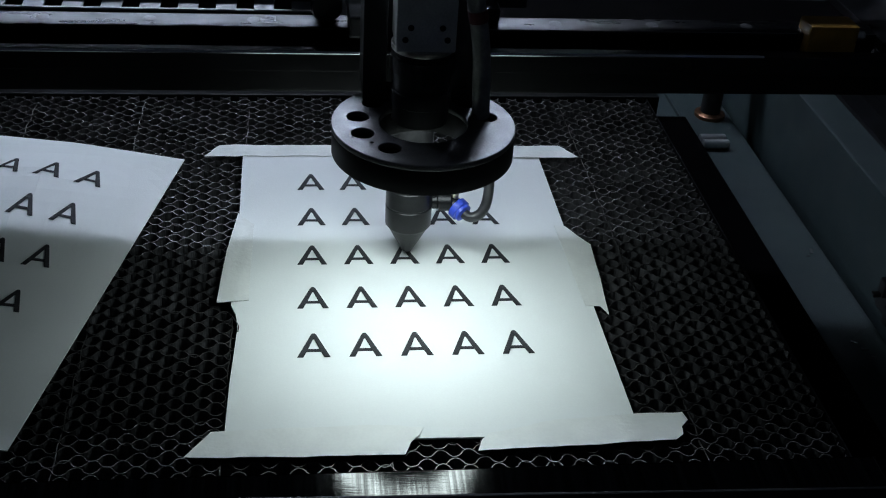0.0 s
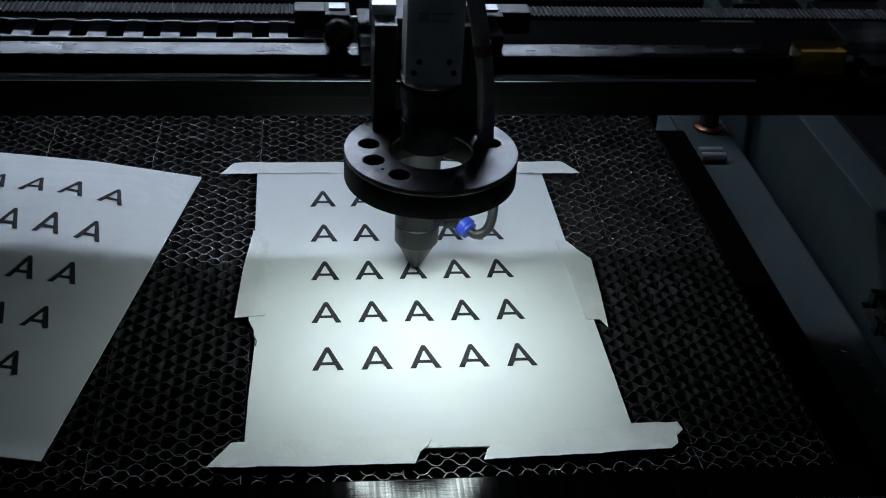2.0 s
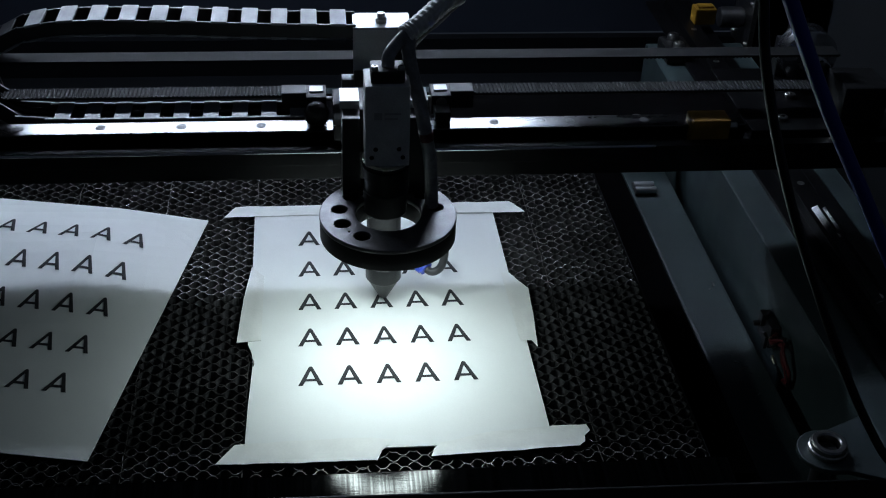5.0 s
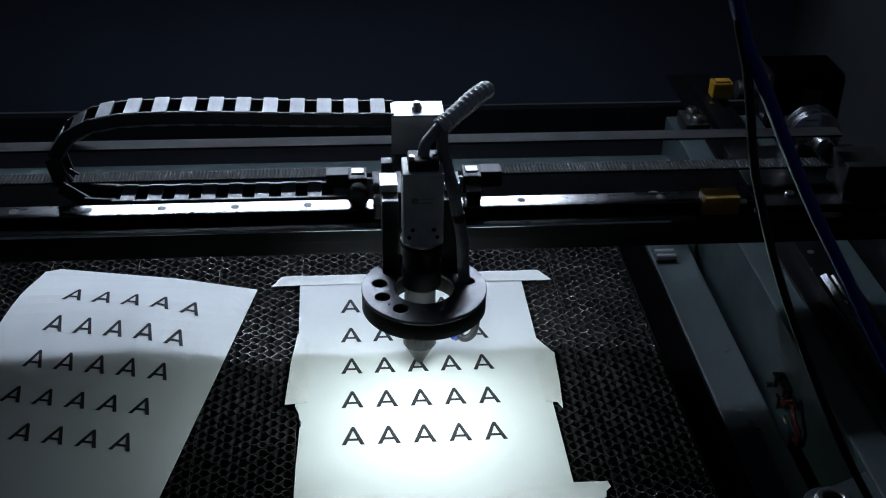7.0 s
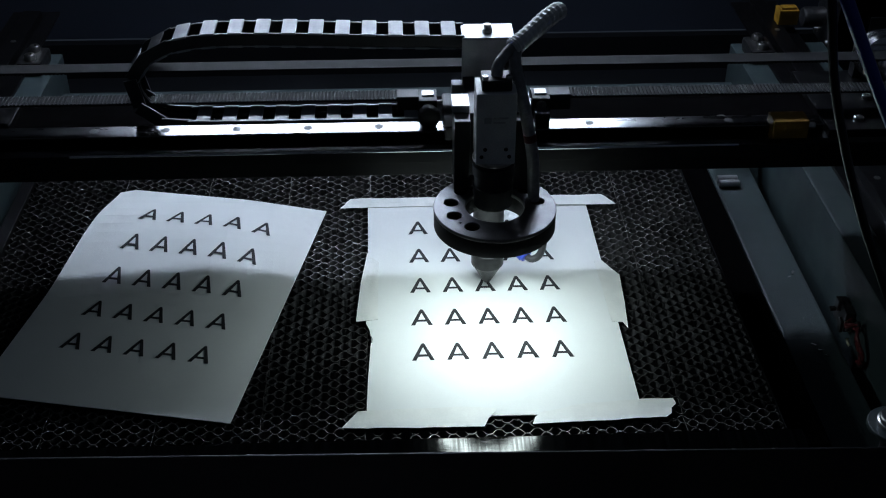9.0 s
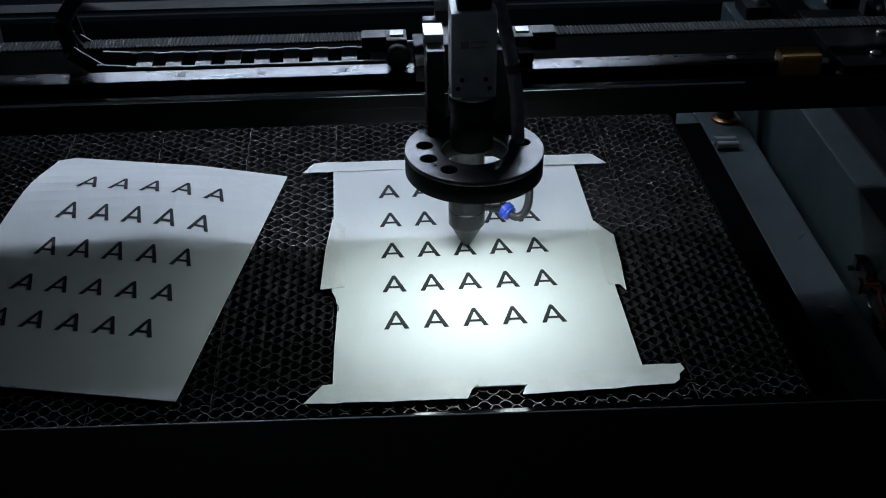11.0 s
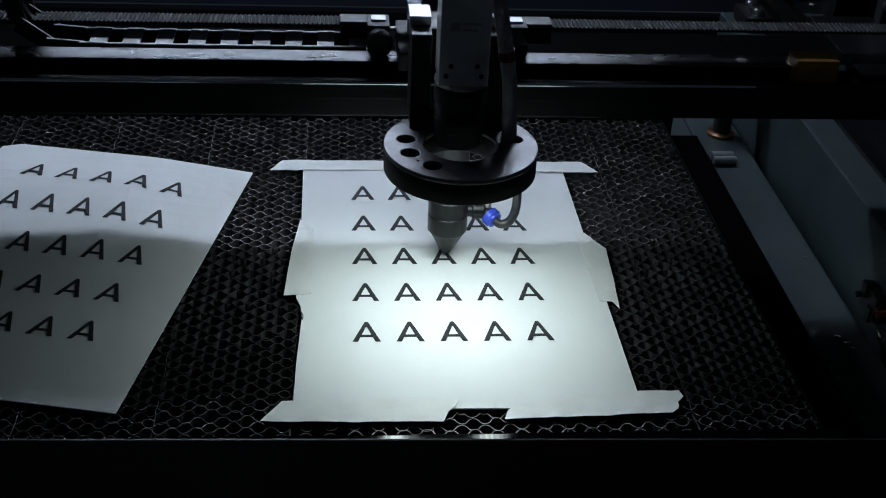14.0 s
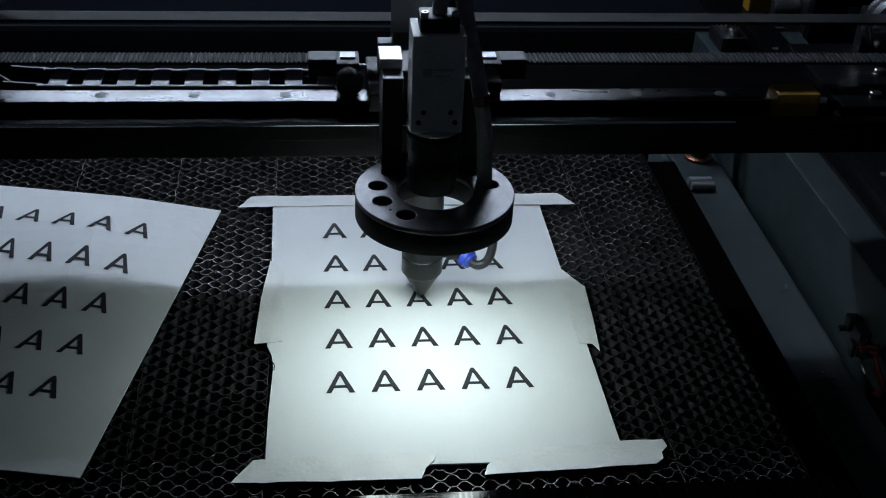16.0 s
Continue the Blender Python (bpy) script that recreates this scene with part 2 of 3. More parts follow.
# Side panels take a darker colour than their teal, to hold the shade.
tagged(part("wall_right", boxes((0.62, 0.64, -0.25, 0.80, -0.30, 0.30)), DARKWALL), "machine side panel, its colour darkened for shade", "wall", kind="structure")
tagged(part("wall_left", boxes((-0.74, -0.72, -0.25, 0.80, -0.30, 0.30)), DARKWALL), "machine side panel, its colour darkened for shade", "wall", kind="structure")
front = thing("front_panel", "black painted front ledge of the machine with a bright worn edge", "panel", kind="structure")
LEDGE_TURN = Matrix.Translation((0, -0.2127, 0)) @ Matrix.Rotation(-0.021, 4, "Z")
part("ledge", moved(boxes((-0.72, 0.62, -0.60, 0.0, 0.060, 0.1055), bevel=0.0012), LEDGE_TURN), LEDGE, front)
part("worn_edge", moved(boxes((-0.60, 0.30, -0.0009, 0.0003, 0.1040, 0.10575), bevel=0.0002), LEDGE_TURN), WORN, front, "thin edge worn to bare metal")
part("apron", boxes((-0.72, 0.62, -0.235, -0.222, -0.30, 0.060)), DARKWALL, front)

# ---- honeycomb bed ----
bed = thing("honeycomb_bed", "sooty aluminium honeycomb cutting bed in a dark frame", "cutting bed")


def comb(x0, x1, y0, y1, px, py, depth, wall):
    """Wavy ribbons of a drawn-out honeycomb, standing on edge and touching crest to trough."""
    verts, faces = [], []
    steps = 10
    for r in range(int((y1 - y0) / (py / 2)) + 1):
        y = y0 + r * py / 2
        up = 1 if r % 2 else -1
        pts = []
        for k in range(int((x1 - x0) / px * steps)):
            x = x0 + k * px / steps
            c = math.cos(2 * math.pi * k / steps)
            c = math.copysign(abs(c) ** 0.66, c)
            wob = 0.0007 * math.sin(x * 61 + r * 1.7) + 0.0006 * math.sin(r * 2.3 + x * 23) + 0.0004 * math.sin(x * 190 + r * r * 0.7)
            pts.append((x + 0.0005 * math.sin(r * 3.1 + x * 40), y + up * c * py / 4 * 0.97 + wob))
        for k, ((xa, ya), (xb, yb)) in enumerate(zip(pts, pts[1:])):
            n = len(verts)
            ln = math.hypot(xb - xa, yb - ya)
            nx, ny = -(yb - ya) / ln * wall / 2, (xb - xa) / ln * wall / 2
            za = -0.0010 - 0.0007 * abs(math.sin(xa * 90 + r))
            zb = -0.0010 - 0.0007 * abs(math.sin(xb * 90 + r))
            for s in (1, -1):
                verts += [(xa + s * nx, ya + s * ny, za), (xb + s * nx, yb + s * ny, zb), (xb + s * nx, yb + s * ny, -depth), (xa + s * nx, ya + s * ny, -depth)]
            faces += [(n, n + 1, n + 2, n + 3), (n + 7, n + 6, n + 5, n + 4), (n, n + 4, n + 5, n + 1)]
    me = bpy.data.meshes.new("honeycomb")
    me.from_pydata(verts, [], faces)
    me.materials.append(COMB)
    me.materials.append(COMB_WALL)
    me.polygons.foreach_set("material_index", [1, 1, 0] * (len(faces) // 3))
    me.polygons.foreach_set("use_smooth", [True] * len(faces))
    me.set_sharp_from_angle(angle=radians(50))
    return me


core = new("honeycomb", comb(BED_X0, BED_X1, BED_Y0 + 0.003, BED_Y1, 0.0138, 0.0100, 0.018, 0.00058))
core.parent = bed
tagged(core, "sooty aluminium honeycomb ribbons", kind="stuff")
part("tray", boxes((BED_X0, BED_X1, BED_Y0, BED_Y1, -0.05, -0.045)), COMB_DARK, bed)
for x in (-0.274, -0.192, -0.114, -0.036, 0.046, 0.124, 0.202):
    bm = bmesh.new()
    hose(bm, [(x + 0.0004 * math.sin(400 * k + 9 * x), BED_Y0 + 0.002 + k * 0.0083, -0.0020 - 0.0006 * math.sin(k * 1.9 + 50 * x)) for k in range(50)], 0.00038, segments=5, steps=3)
    part("seam", bm, COMB, bed)
part("rear_bar", boxes((BED_X0 - 0.01, BED_X1 + 0.01, BED_Y1, BED_Y1 + 0.0228, -0.05, 0.0006), bevel=0.001), BEAMBLK, bed)
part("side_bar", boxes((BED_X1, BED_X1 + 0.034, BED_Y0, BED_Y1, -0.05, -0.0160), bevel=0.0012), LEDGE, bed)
part("edge_strip", boxes((BED_X1 - 0.0009, BED_X1, BED_Y0, BED_Y1, -0.012, -0.0010)), BEAMBLK, bed, "thin dark metal edge")
part("side_bar", boxes((BED_X0 - 0.012, BED_X0, BED_Y0, BED_Y1, -0.05, 0.002), bevel=0.001), BEAMBLK, bed)
part("front_bar", moved(boxes((BED_X0 - 0.01, BED_X1 + 0.01, -0.05, 0, -0.05, 0.001), bevel=0.001), Matrix.Translation((0, BED_Y0, 0)) @ Matrix.Rotation(radians(3), 4, "X")), BRUSHED, bed, "brushed metal front bar")

# ---- sheets with engraved letters ----
A_W, A_H, PX, PY = 0.0178, 0.0212, 0.0278, 0.0453


def letter(stroke, grow=0.0):
    """The outline of a capital A, lower left foot at the origin, with its counter."""
    w, h, s, g = A_W, A_H, stroke, grow
    m, top = w / 2, 0.0030
    k = (m - top / 2) / h
    bar0, bar1 = 0.0048 - g, 0.0072 + g
    inner = lambda y: k * y + s
    outer = [(-g, -g), (s + g, -g), (inner(bar0) + g, bar0), (w - inner(bar0) - g, bar0), (w - s - g, -g), (w + g, -g),
             (m + top / 2 + g, h - 0.0012), (m + top / 2 - 0.0008, h + g), (m - top / 2 + 0.0008, h + g), (m - top / 2 - g, h - 0.0012)]
    apex = (m - s) / k
    hole = [(inner(bar1) + g, bar1), (w - inner(bar1) - g, bar1), (m + 0.0003, apex - g * 2), (m - 0.0003, apex - g * 2)]
    return [outer, hole]


inner = part("letter", plate(letter(0.0033, -0.00035), 0.0003), ASH)
# The blacker rim paints the shade at the groove's edge, along with the char.
bm = plate(letter(0.0033), 0.0002)
rim_faces = len(bm.faces)
bm.from_mesh(inner.data)
bm.faces.ensure_lookup_table()
for fc in bm.faces[rim_faces:]:
    fc.material_index = 1
groove = part("letter", bm, CHAR)
groove.data.materials.append(ASH)
groove_mesh = groove.data
bpy.data.objects.remove(groove)
bpy.data.objects.remove(inner)


def letters(parent, m, lift=None):
    """Five rows of five letters; on a bowed sheet each one follows the surface."""
    for row in range(5):
        for col in range(5):
            place = m @ Matrix.Translation((col * PX, row * PY, 0))
            me = groove_mesh
            if lift:
                me = groove_mesh.copy()
                me.transform(place)
                for v in me.vertices:
                    v.co.z += lift(v.co.x, v.co.y)
            ob = new("letter", me)
            ob.parent = parent
            if not lift:
                ob.matrix_basis = place
            if row == 0 and col == 0:
                tagged(ob, "capital letter A burnt into the sheet")


def bowed(bm, lift, cuts=14):
    """Cuts a flat plate into a grid and bows it."""
    for axis in (0, 1):
        lo = min(v.co[axis] for v in bm.verts)
        hi = max(v.co[axis] for v in bm.verts)
        for i in range(1, cuts):
            co = [0, 0, 0]
            no = [0, 0, 0]
            co[axis], no[axis] = lo + (hi - lo) * i / cuts, 1
            bmesh.ops.bisect_plane(bm, geom=bm.verts[:] + bm.edges[:] + bm.faces[:], plane_co=co, plane_no=no)
    for v in bm.verts:
        v.co.z += lift(v.co.x, v.co.y)
    return bm


flat = lambda x, y: 0.0
sheet = thing("engraved_sheet", "white card sheet taped to the bed with burnt capital letters", "sheet")
outline = [(-0.0375, 0.231), (-0.0365, 0.152), (-0.0368, 0.100), (-0.0370, 0.049), (-0.0340, 0.040), (-0.0325, 0.028), (-0.0345, -0.020), (-0.0352, -0.066),
           (0.0, -0.0665), (0.1, -0.0672), (0.1715, -0.066), (0.1712, 0.0), (0.1705, 0.12), (0.170, 0.2305)]
part("card", plate([outline], 0.0012, 0.0002), PAPER, sheet)
letters(sheet, pose(0, -0.0008, 0.0014))

tapes = "strips of masking tape round the sheet"


def tape(points, z, label):
    bm = plate([points], 0.00025)
    ob = part("masking_tape", bowed(bm, lambda x, y: z + 0.0003 * math.sin(170 * x + 60 * y) * math.sin(90 * y + 31 * x) + 0.00022 * math.sin(410 * x - 330 * y) * math.sin(97 * x + 260 * y), 18), TAPE)
    ob.data.set_sharp_from_angle(angle=radians(60))
    return tagged(ob, label, "tape", tapes)


tape([(-0.064, 0.2272), (-0.0600, 0.2330), (-0.0572, 0.2400), (-0.0545, 0.2440), (0.02, 0.2436), (0.060, 0.2432), (0.0605, 0.2280)], 0.0016, "long strip of white masking tape along the sheet's far edge")
tape([(0.050, 0.2270), (0.052, 0.2432), (0.056, 0.2460), (0.12, 0.2425), (0.187, 0.2425), (0.192, 0.236), (0.1985, 0.2250), (0.192, 0.2243), (0.1, 0.2262)], 0.0020, "strip of white masking tape overlapping another at the far edge")
tape([(-0.0535, -0.0770), (-0.0420, -0.0590), (0.0, -0.0575), (0.045, -0.0570), (0.0625, -0.0600), (0.0600, -0.0655), (0.0555, -0.0700), (0.0520, -0.0790), (0.0, -0.0785)], 0.0016, "torn strip of white masking tape on the sheet's near edge")
tape([(0.0950, -0.0655), (0.0905, -0.0700), (0.0878, -0.0775), (0.14, -0.0760), (0.1885, -0.0735), (0.1930, -0.0700), (0.1940, -0.0640), (0.1985, -0.0590), (0.1970, -0.0530), (0.1720, -0.0535), (0.13, -0.0565)], 0.0016, "torn strip of white masking tape at the near corner")
tape([(-0.0375, 0.1500), (-0.0270, 0.1360), (-0.0275, 0.0530), (-0.0455, 0.0510), (-0.0425, 0.1050)], 0.0016, "short strip of white masking tape on the sheet's side")
tape([(0.1640, 0.1320), (0.1708, 0.1310), (0.1745, 0.1240), (0.1830, 0.1090), (0.1810, 0.0700), (0.1780, 0.0335), (0.1745, 0.0420), (0.1660, 0.0430)], 0.0016, "short curled strip of white masking tape on the sheet's edge")

thread = part("frayed_thread", hose(bmesh.new(), [(-0.0363, 0.0385, 0.0018), (-0.0341, 0.0316, 0.0030), (-0.0320, 0.0262, 0.0034), (-0.0322, 0.0225, 0.0020)], 0.00032, 6, 6), CHAR)
tagged(thread, "thin dark thread curling off the torn tape", "thread")

loose = thing("loose_sheet", "loose white card sheet lying askew with burnt capital letters", "sheet")
side = Vector((0.060, 0.295)).normalized()
across = Vector((side.y, -side.x))
corner = Vector((-0.136, -0.068))


def curl(x, y):
    """The loose sheet lifts off the bed towards its far side, but for one corner."""
    d = Vector((x, y)) - corner
    v = d.dot(side)
    u = max(0.0, min(1.0, -d.dot(across) / 0.075))
    ease = lambda t: (3 - 2 * t) * t * t
    rise = 0.012 * ease(max(0.0, min(1.0, (v - 0.12) / 0.115))) - 0.007 * ease(max(0.0, min(1.0, (v - 0.235) / 0.062)))
    return 0.0006 + rise * u


c2 = [corner, corner + side * 0.150, corner + side * 0.297, corner + side * 0.297 - across * 0.10, corner + side * 0.297 - across * 0.188, corner + side * 0.290 - across * 0.2005, corner + side * 0.15 - across * 0.2035, corner - across * 0.2040, corner - across * 0.1]
part("card", bowed(plate([[tuple(p) for p in c2]], 0.0008), curl, 24), PAPER, loose)
letters(loose, pose(-0.2830, 0.0265, 0.0011, 0, 0, -11.6) @ Matrix.Diagonal((0.967, 0.967, 1, 1)), curl)

# ---- gantry: the cutting point lies under the nozzle at (TX, TY) ----
TX, TY = 0.066, 0.098
gantry = thing("gantry_beam", "black gantry beam with a polished linear guide rail", "gantry", (0, TY, 0))
part("beam", boxes((-0.43, 0.470, 0.020, 0.114, 0.1015, 0.1245), bevel=0.0012), BEAMBLK, gantry)
# Added steel rod that draws the glint of light on the front edge.
part("edge_glint_rod", lathe(bmesh.new(), [(0.0009, 0.0), (0.0011, 0.004), (0.0011, 0.536), (0.0009, 0.54)], (-0.27, 0.0108, 0.1294), "x", 12), STEEL, gantry, "thin steel rod standing in for the beam edge's glint")
# Added matt plate that keeps the lamp's sheen off the beam top.
part("matt_cover", boxes((-0.33, 0.350, 0.0475, 0.1130, 0.1246, 0.1264), bevel=0.0004), LEDGE, gantry, "matt black plate added under the chain to hide beam sheen")
part("front_flange", boxes((-0.43, 0.470, 0.0112, 0.0205, 0.1180, 0.1292), bevel=0.0004), BEAMBLK, gantry)
RAIL_TILT = 4.4
rail = part("guide_rail", moved(boxes((-0.42, 0.345, -0.0066, 0.0100, -0.0125, 0.0), bevel=0.0010), Matrix.Translation((0, 0.0360, 0.1372)) @ Matrix.Rotation(radians(RAIL_TILT), 4, "X")), RAILSTEEL, gantry, "polished steel guide rail")
for i in range(10):
    bm = bmesh.new()
    lathe(bm, [(0.0038, -0.0004), (0.0038, 0.00005), (0.0036, 0.00008), (0.0005, 0.00008)], (-0.255 + 0.058 * i, 0.0385, 0.1372), segments=18)
    part("rail_screw", moved(moved(bm, Matrix.Translation((0, -0.036, -0.1372))), Matrix.Translation((0, 0.036, 0.1372)) @ Matrix.Rotation(radians(RAIL_TILT), 4, "X")), PLUGSTEEL, rail, smooth=True)
part("end_plate", boxes((0.350, 0.470, 0.028, 0.140, 0.1245, 0.132), bevel=0.001), BEAMBLK, gantry)
part("end_plate", boxes((-0.43, -0.33, 0.028, 0.108, 0.1245, 0.132), bevel=0.001), BEAMBLK, gantry)
screw(gantry, 0.268, 0.060, 0.1245, 0.0062, 0.004)
screw(gantry, 0.380, 0.046, 0.1320, 0.0042, 0.003)
screw(gantry, 0.400, 0.085, 0.1320, 0.0042, 0.003)

stop = thing("stop_block", "yellow rubber stop block on the gantry end", "stop block", (0.2995, TY + 0.0210, 0.1245), "yellow stop blocks")
part("block", boxes((0, 0.030, 0, 0.0185, 0, 0.0200), (0.004, 0.026, 0.0185, 0.0225, 0, 0.014), bevel=0.002), YELLOW, stop)
part("bolt", lathe(bmesh.new(), [(0.0035, 0), (0.0035, 0.008), (0.0025, 0.009)], (0.0295, 0.0095, 0.0105), "x", 14), SCREW, stop, smooth=True)
stop2 = thing("stop_block", "yellow rubber stop block at the rear of the side rail", "stop block", (0.4430, 0.562, 0.034), "yellow stop blocks")
part("block", boxes((0, 0.024, 0, 0.018, 0, 0.0185), (0.003, 0.021, 0.002, 0.012, 0.0185, 0.0215), bevel=0.0018), YELLOW, stop2)


def belt(x0, x1, z, teeth, label, material=RUBBER):
    """A flat drive belt; teeth is the side (1 up, -1 down) that its teeth stand on."""
    ob = thing("drive_belt", label, "belt", (0, TY + 0.0740, z))
    part("band", boxes((x0, x1, -0.0080, 0.0080, -0.0008, 0.0008), bevel=0.0002), material, ob)
    verts, faces = [], []
    for i in range(int((x1 - x0) / 0.0031)):
        x = x0 + 0.002 + i * 0.0031
        b = len(verts)
        for e0, e1, zz in ((0, 0.0019, 0.0008), (0.0004, 0.0015, 0.0015)):
            verts += [(x + e0, -0.0078, zz * teeth), (x + e1, -0.0078, zz * teeth), (x + e1, 0.0078, zz * teeth), (x + e0, 0.0078, zz * teeth)]
        faces += [(b + 4, b + 5, b + 6, b + 7), (b, b + 4, b + 7, b + 3), (b + 1, b + 2, b + 6, b + 5), (b + 3, b + 7, b + 6, b + 2), (b, b + 1, b + 5, b + 4)]
    me = bpy.data.meshes.new("teeth")
    me.from_pydata(verts, [], faces)
    me.materials.append(material)
    t = new("teeth", me)
    t.parent = ob
    tagged(t, kind="stuff")
    return ob


belt(-0.42, TX - 0.052, 0.1472, 1, "toothed black rubber drive belt stretched along the gantry")
belt(TX + 0.052, 0.425, 0.1472, 1, "toothed black rubber drive belt stretched along the gantry")
belt(-0.42, 0.425, 0.1765, -1, "smooth back of the returning black drive belt", BELTBACK)

# ---- head carriage ----
H = (TX, TY, 0)
carriage = thing("head_carriage", "black sliding carriage with aluminium blocks and belt clamps", "carriage", H)
part("slider", boxes((-0.036, 0.031, 0.012, 0.072, 0.1375, 0.150), bevel=0.0015), BLACK, carriage)
part("riser", boxes((-0.020, 0.016, -0.012, 0.050, 0.150, 0.176), bevel=0.0015), BLACK, carriage)
part("upright", boxes((-0.0290, -0.0185, 0.046, 0.056, 0.150, 0.1700), bevel=0.0006), ALU, carriage, "bright aluminium upright")
for x0, x1, z0 in ((-0.0325, -0.0195, 0.1885), (0.0130, 0.0265, 0.1885)):
    part("cap_block", boxes((x0, x1, -0.038, -0.018, z0, 0.1945), bevel=0.0006), ALU, carriage, "bright aluminium block")
for s in (-1, 1):
    x = 0.047 * s - 0.001
    clamp = part("belt_clamp", boxes((x - 0.0075, x + 0.0075, 0.052, 0.074, 0.1375, 0.1530), (x - 0.006, x + 0.006, 0.038, 0.053, 0.1385, 0.146), bevel=0.001), BLACK, carriage)
    part("clamp_plate", boxes((x - 0.005, x + 0.005, 0.060, 0.069, 0.153, 0.1545), bevel=0.0004), ALU, clamp, "bright aluminium plate")
    part("clamp_screw", lathe(bmesh.new(), [(0.0042, 0), (0.0042, 0.004), (0.0032, 0.0048), (0.0017, 0.0048), (0.0016, 0.002)], (x, 0.0505, 0.1475), "y", 18), SCREW if s > 0 else BLACK, clamp, smooth=True)
    if s < 0:
        part("clamp_knob", lathe(bmesh.new(), [(0.0030, -0.012), (0.0078, -0.0112), (0.0090, -0.009), (0.0090, -0.003), (0.0078, 0), (0.004, 0.0005)], (x, 0.0420, 0.1475), "y", 28), BLACK, clamp, "round black knob", smooth=True)
    part("clamp_rod", lathe(bmesh.new(), [(0.0016, 0), (0.0016, 0.016)], (x + (0.0 if s < 0 else -0.016), 0.060, 0.1480), "x", 10), SCREW, clamp, smooth=True)
    part("belt_shoe", boxes((x + s * 0.007, x + s * 0.026, 0.062, 0.077, 0.1375, 0.1520) if s > 0 else (x - 0.026, x - 0.007, 0.062, 0.077, 0.1375, 0.1520), bevel=0.0015), PLASTIC, clamp)

# ---- laser tube and nozzle ----
tube = thing("laser_nozzle", "gunmetal laser nozzle with a conical tip and grooved collar", "nozzle", H)
part("tip", lathe(bmesh.new(), [(0.0012, 0.0062), (0.0030, 0.0066), (0.0118, 0.0235), (0.0122, 0.0242)], segments=40), TUBEBLK, tube, smooth=True)
part("collar", lathe(bmesh.new(), [(0.0122, 0.0242), (0.0137, 0.0262), (0.0138, 0.0385), (0.0134, 0.0389), (0.0134, 0.0395), (0.0138, 0.0399), (0.0138, 0.0510), (0.0133, 0.0515), (0.0133, 0.0522), (0.0137, 0.0527), (0.0137, 0.060), (0.0128, 0.062)], segments=40), TUBEBLK, tube, smooth=True)
part("barrel", lathe(bmesh.new(), [(0.0128, 0.062), (0.0128, 0.098), (0.0145, 0.099), (0.0145, 0.106), (0.0125, 0.107), (0.0125, 0.1755)], segments=36), BLACK, tube, smooth=True)
fit_ = part("air_fitting", lathe(bmesh.new(), [(0.0035, 0.012), (0.0048, 0.0135), (0.0048, 0.0165), (0.0062, 0.017), (0.0062, 0.0245), (0.0050, 0.0255)], (0, 0.001, 0.0400), "x", 20), TUBEBLK, tube, smooth=True)
part("elbow", hose(bmesh.new(), [(0.021, 0.001, 0.0400), (0.0255, 0.001, 0.0385), (0.0285, -0.001, 0.0365)], 0.0052, 14, 6), TUBEBLK, fit_, smooth=True)
part("needle_valve", lathe(bmesh.new(), [(0.0030, 0), (0.0030, 0.004), (0.0040, 0.0045), (0.0040, 0.0075), (0.0020, 0.0080)], (0.0270, 0.0015, 0.0420), "z", 16), BRASS, fit_, "nickel-plated valve screw", smooth=True)
bm = lathe(bmesh.new(), [(0.0045, -0.0035), (0.0066, -0.0030), (0.0066, 0.0010), (0.0056, 0.0016), (0.0056, 0.0034), (0.0040, 0.0040)], segments=22)
part("collet", moved(bm, Matrix.Translation((0.0305, -0.0025, 0.0355)) @ Vector((0.62, -0.70, -0.30)).to_track_quat("Z", "Y").to_matrix().to_4x4()), BLUE, fit_, "bright blue plastic collet", smooth=True)
part("air_hose", hose(bmesh.new(), [(0.0310, -0.003, 0.0353), (0.0365, -0.0085, 0.0340), (0.0430, -0.0090, 0.0385), (0.0460, -0.0070, 0.050), (0.0440, -0.010, 0.075), (0.036, -0.014, 0.100), (0.0255, -0.010, 0.130), (0.018, 0.0, 0.150)], 0.0031, 12, 8), AIRHOSE, tube, "black air hose", smooth=True)

# ---- inspection camera with its ring light ----
CX, CY = -0.002, -0.0755
ccd = thing("inspection_camera", "grey industrial camera with black lens above a drilled ring light", "camera", (TX, TY, 0))
ring_holes = [circle(CX, CY, 0.0225, 64)]
for a in (137, 169, 201, 236, 11, 43):
    ring_holes.append(circle(CX + 0.0330 * math.cos(radians(a)), CY + 0.0330 * math.sin(radians(a)), 0.0060, 24))
ring_holes.append(circle(CX + 0.0345 * math.cos(radians(219)), CY + 0.0345 * math.sin(radians(219)), 0.0012, 12))
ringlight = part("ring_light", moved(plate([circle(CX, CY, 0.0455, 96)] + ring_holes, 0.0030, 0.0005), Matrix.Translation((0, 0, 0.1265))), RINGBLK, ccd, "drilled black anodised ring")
part("backing", moved(plate([circle(CX, CY, 0.0439, 64), circle(CX, CY, 0.0269, 64)], 0.0024, 0.0003), Matrix.Translation((0, 0, 0.1166))), BLACK, ringlight)
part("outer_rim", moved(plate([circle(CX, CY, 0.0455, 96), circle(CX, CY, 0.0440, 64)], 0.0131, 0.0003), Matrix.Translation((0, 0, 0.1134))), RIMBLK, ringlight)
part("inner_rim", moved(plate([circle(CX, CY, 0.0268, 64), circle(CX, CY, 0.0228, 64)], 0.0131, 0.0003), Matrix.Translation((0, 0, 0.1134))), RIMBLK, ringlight)
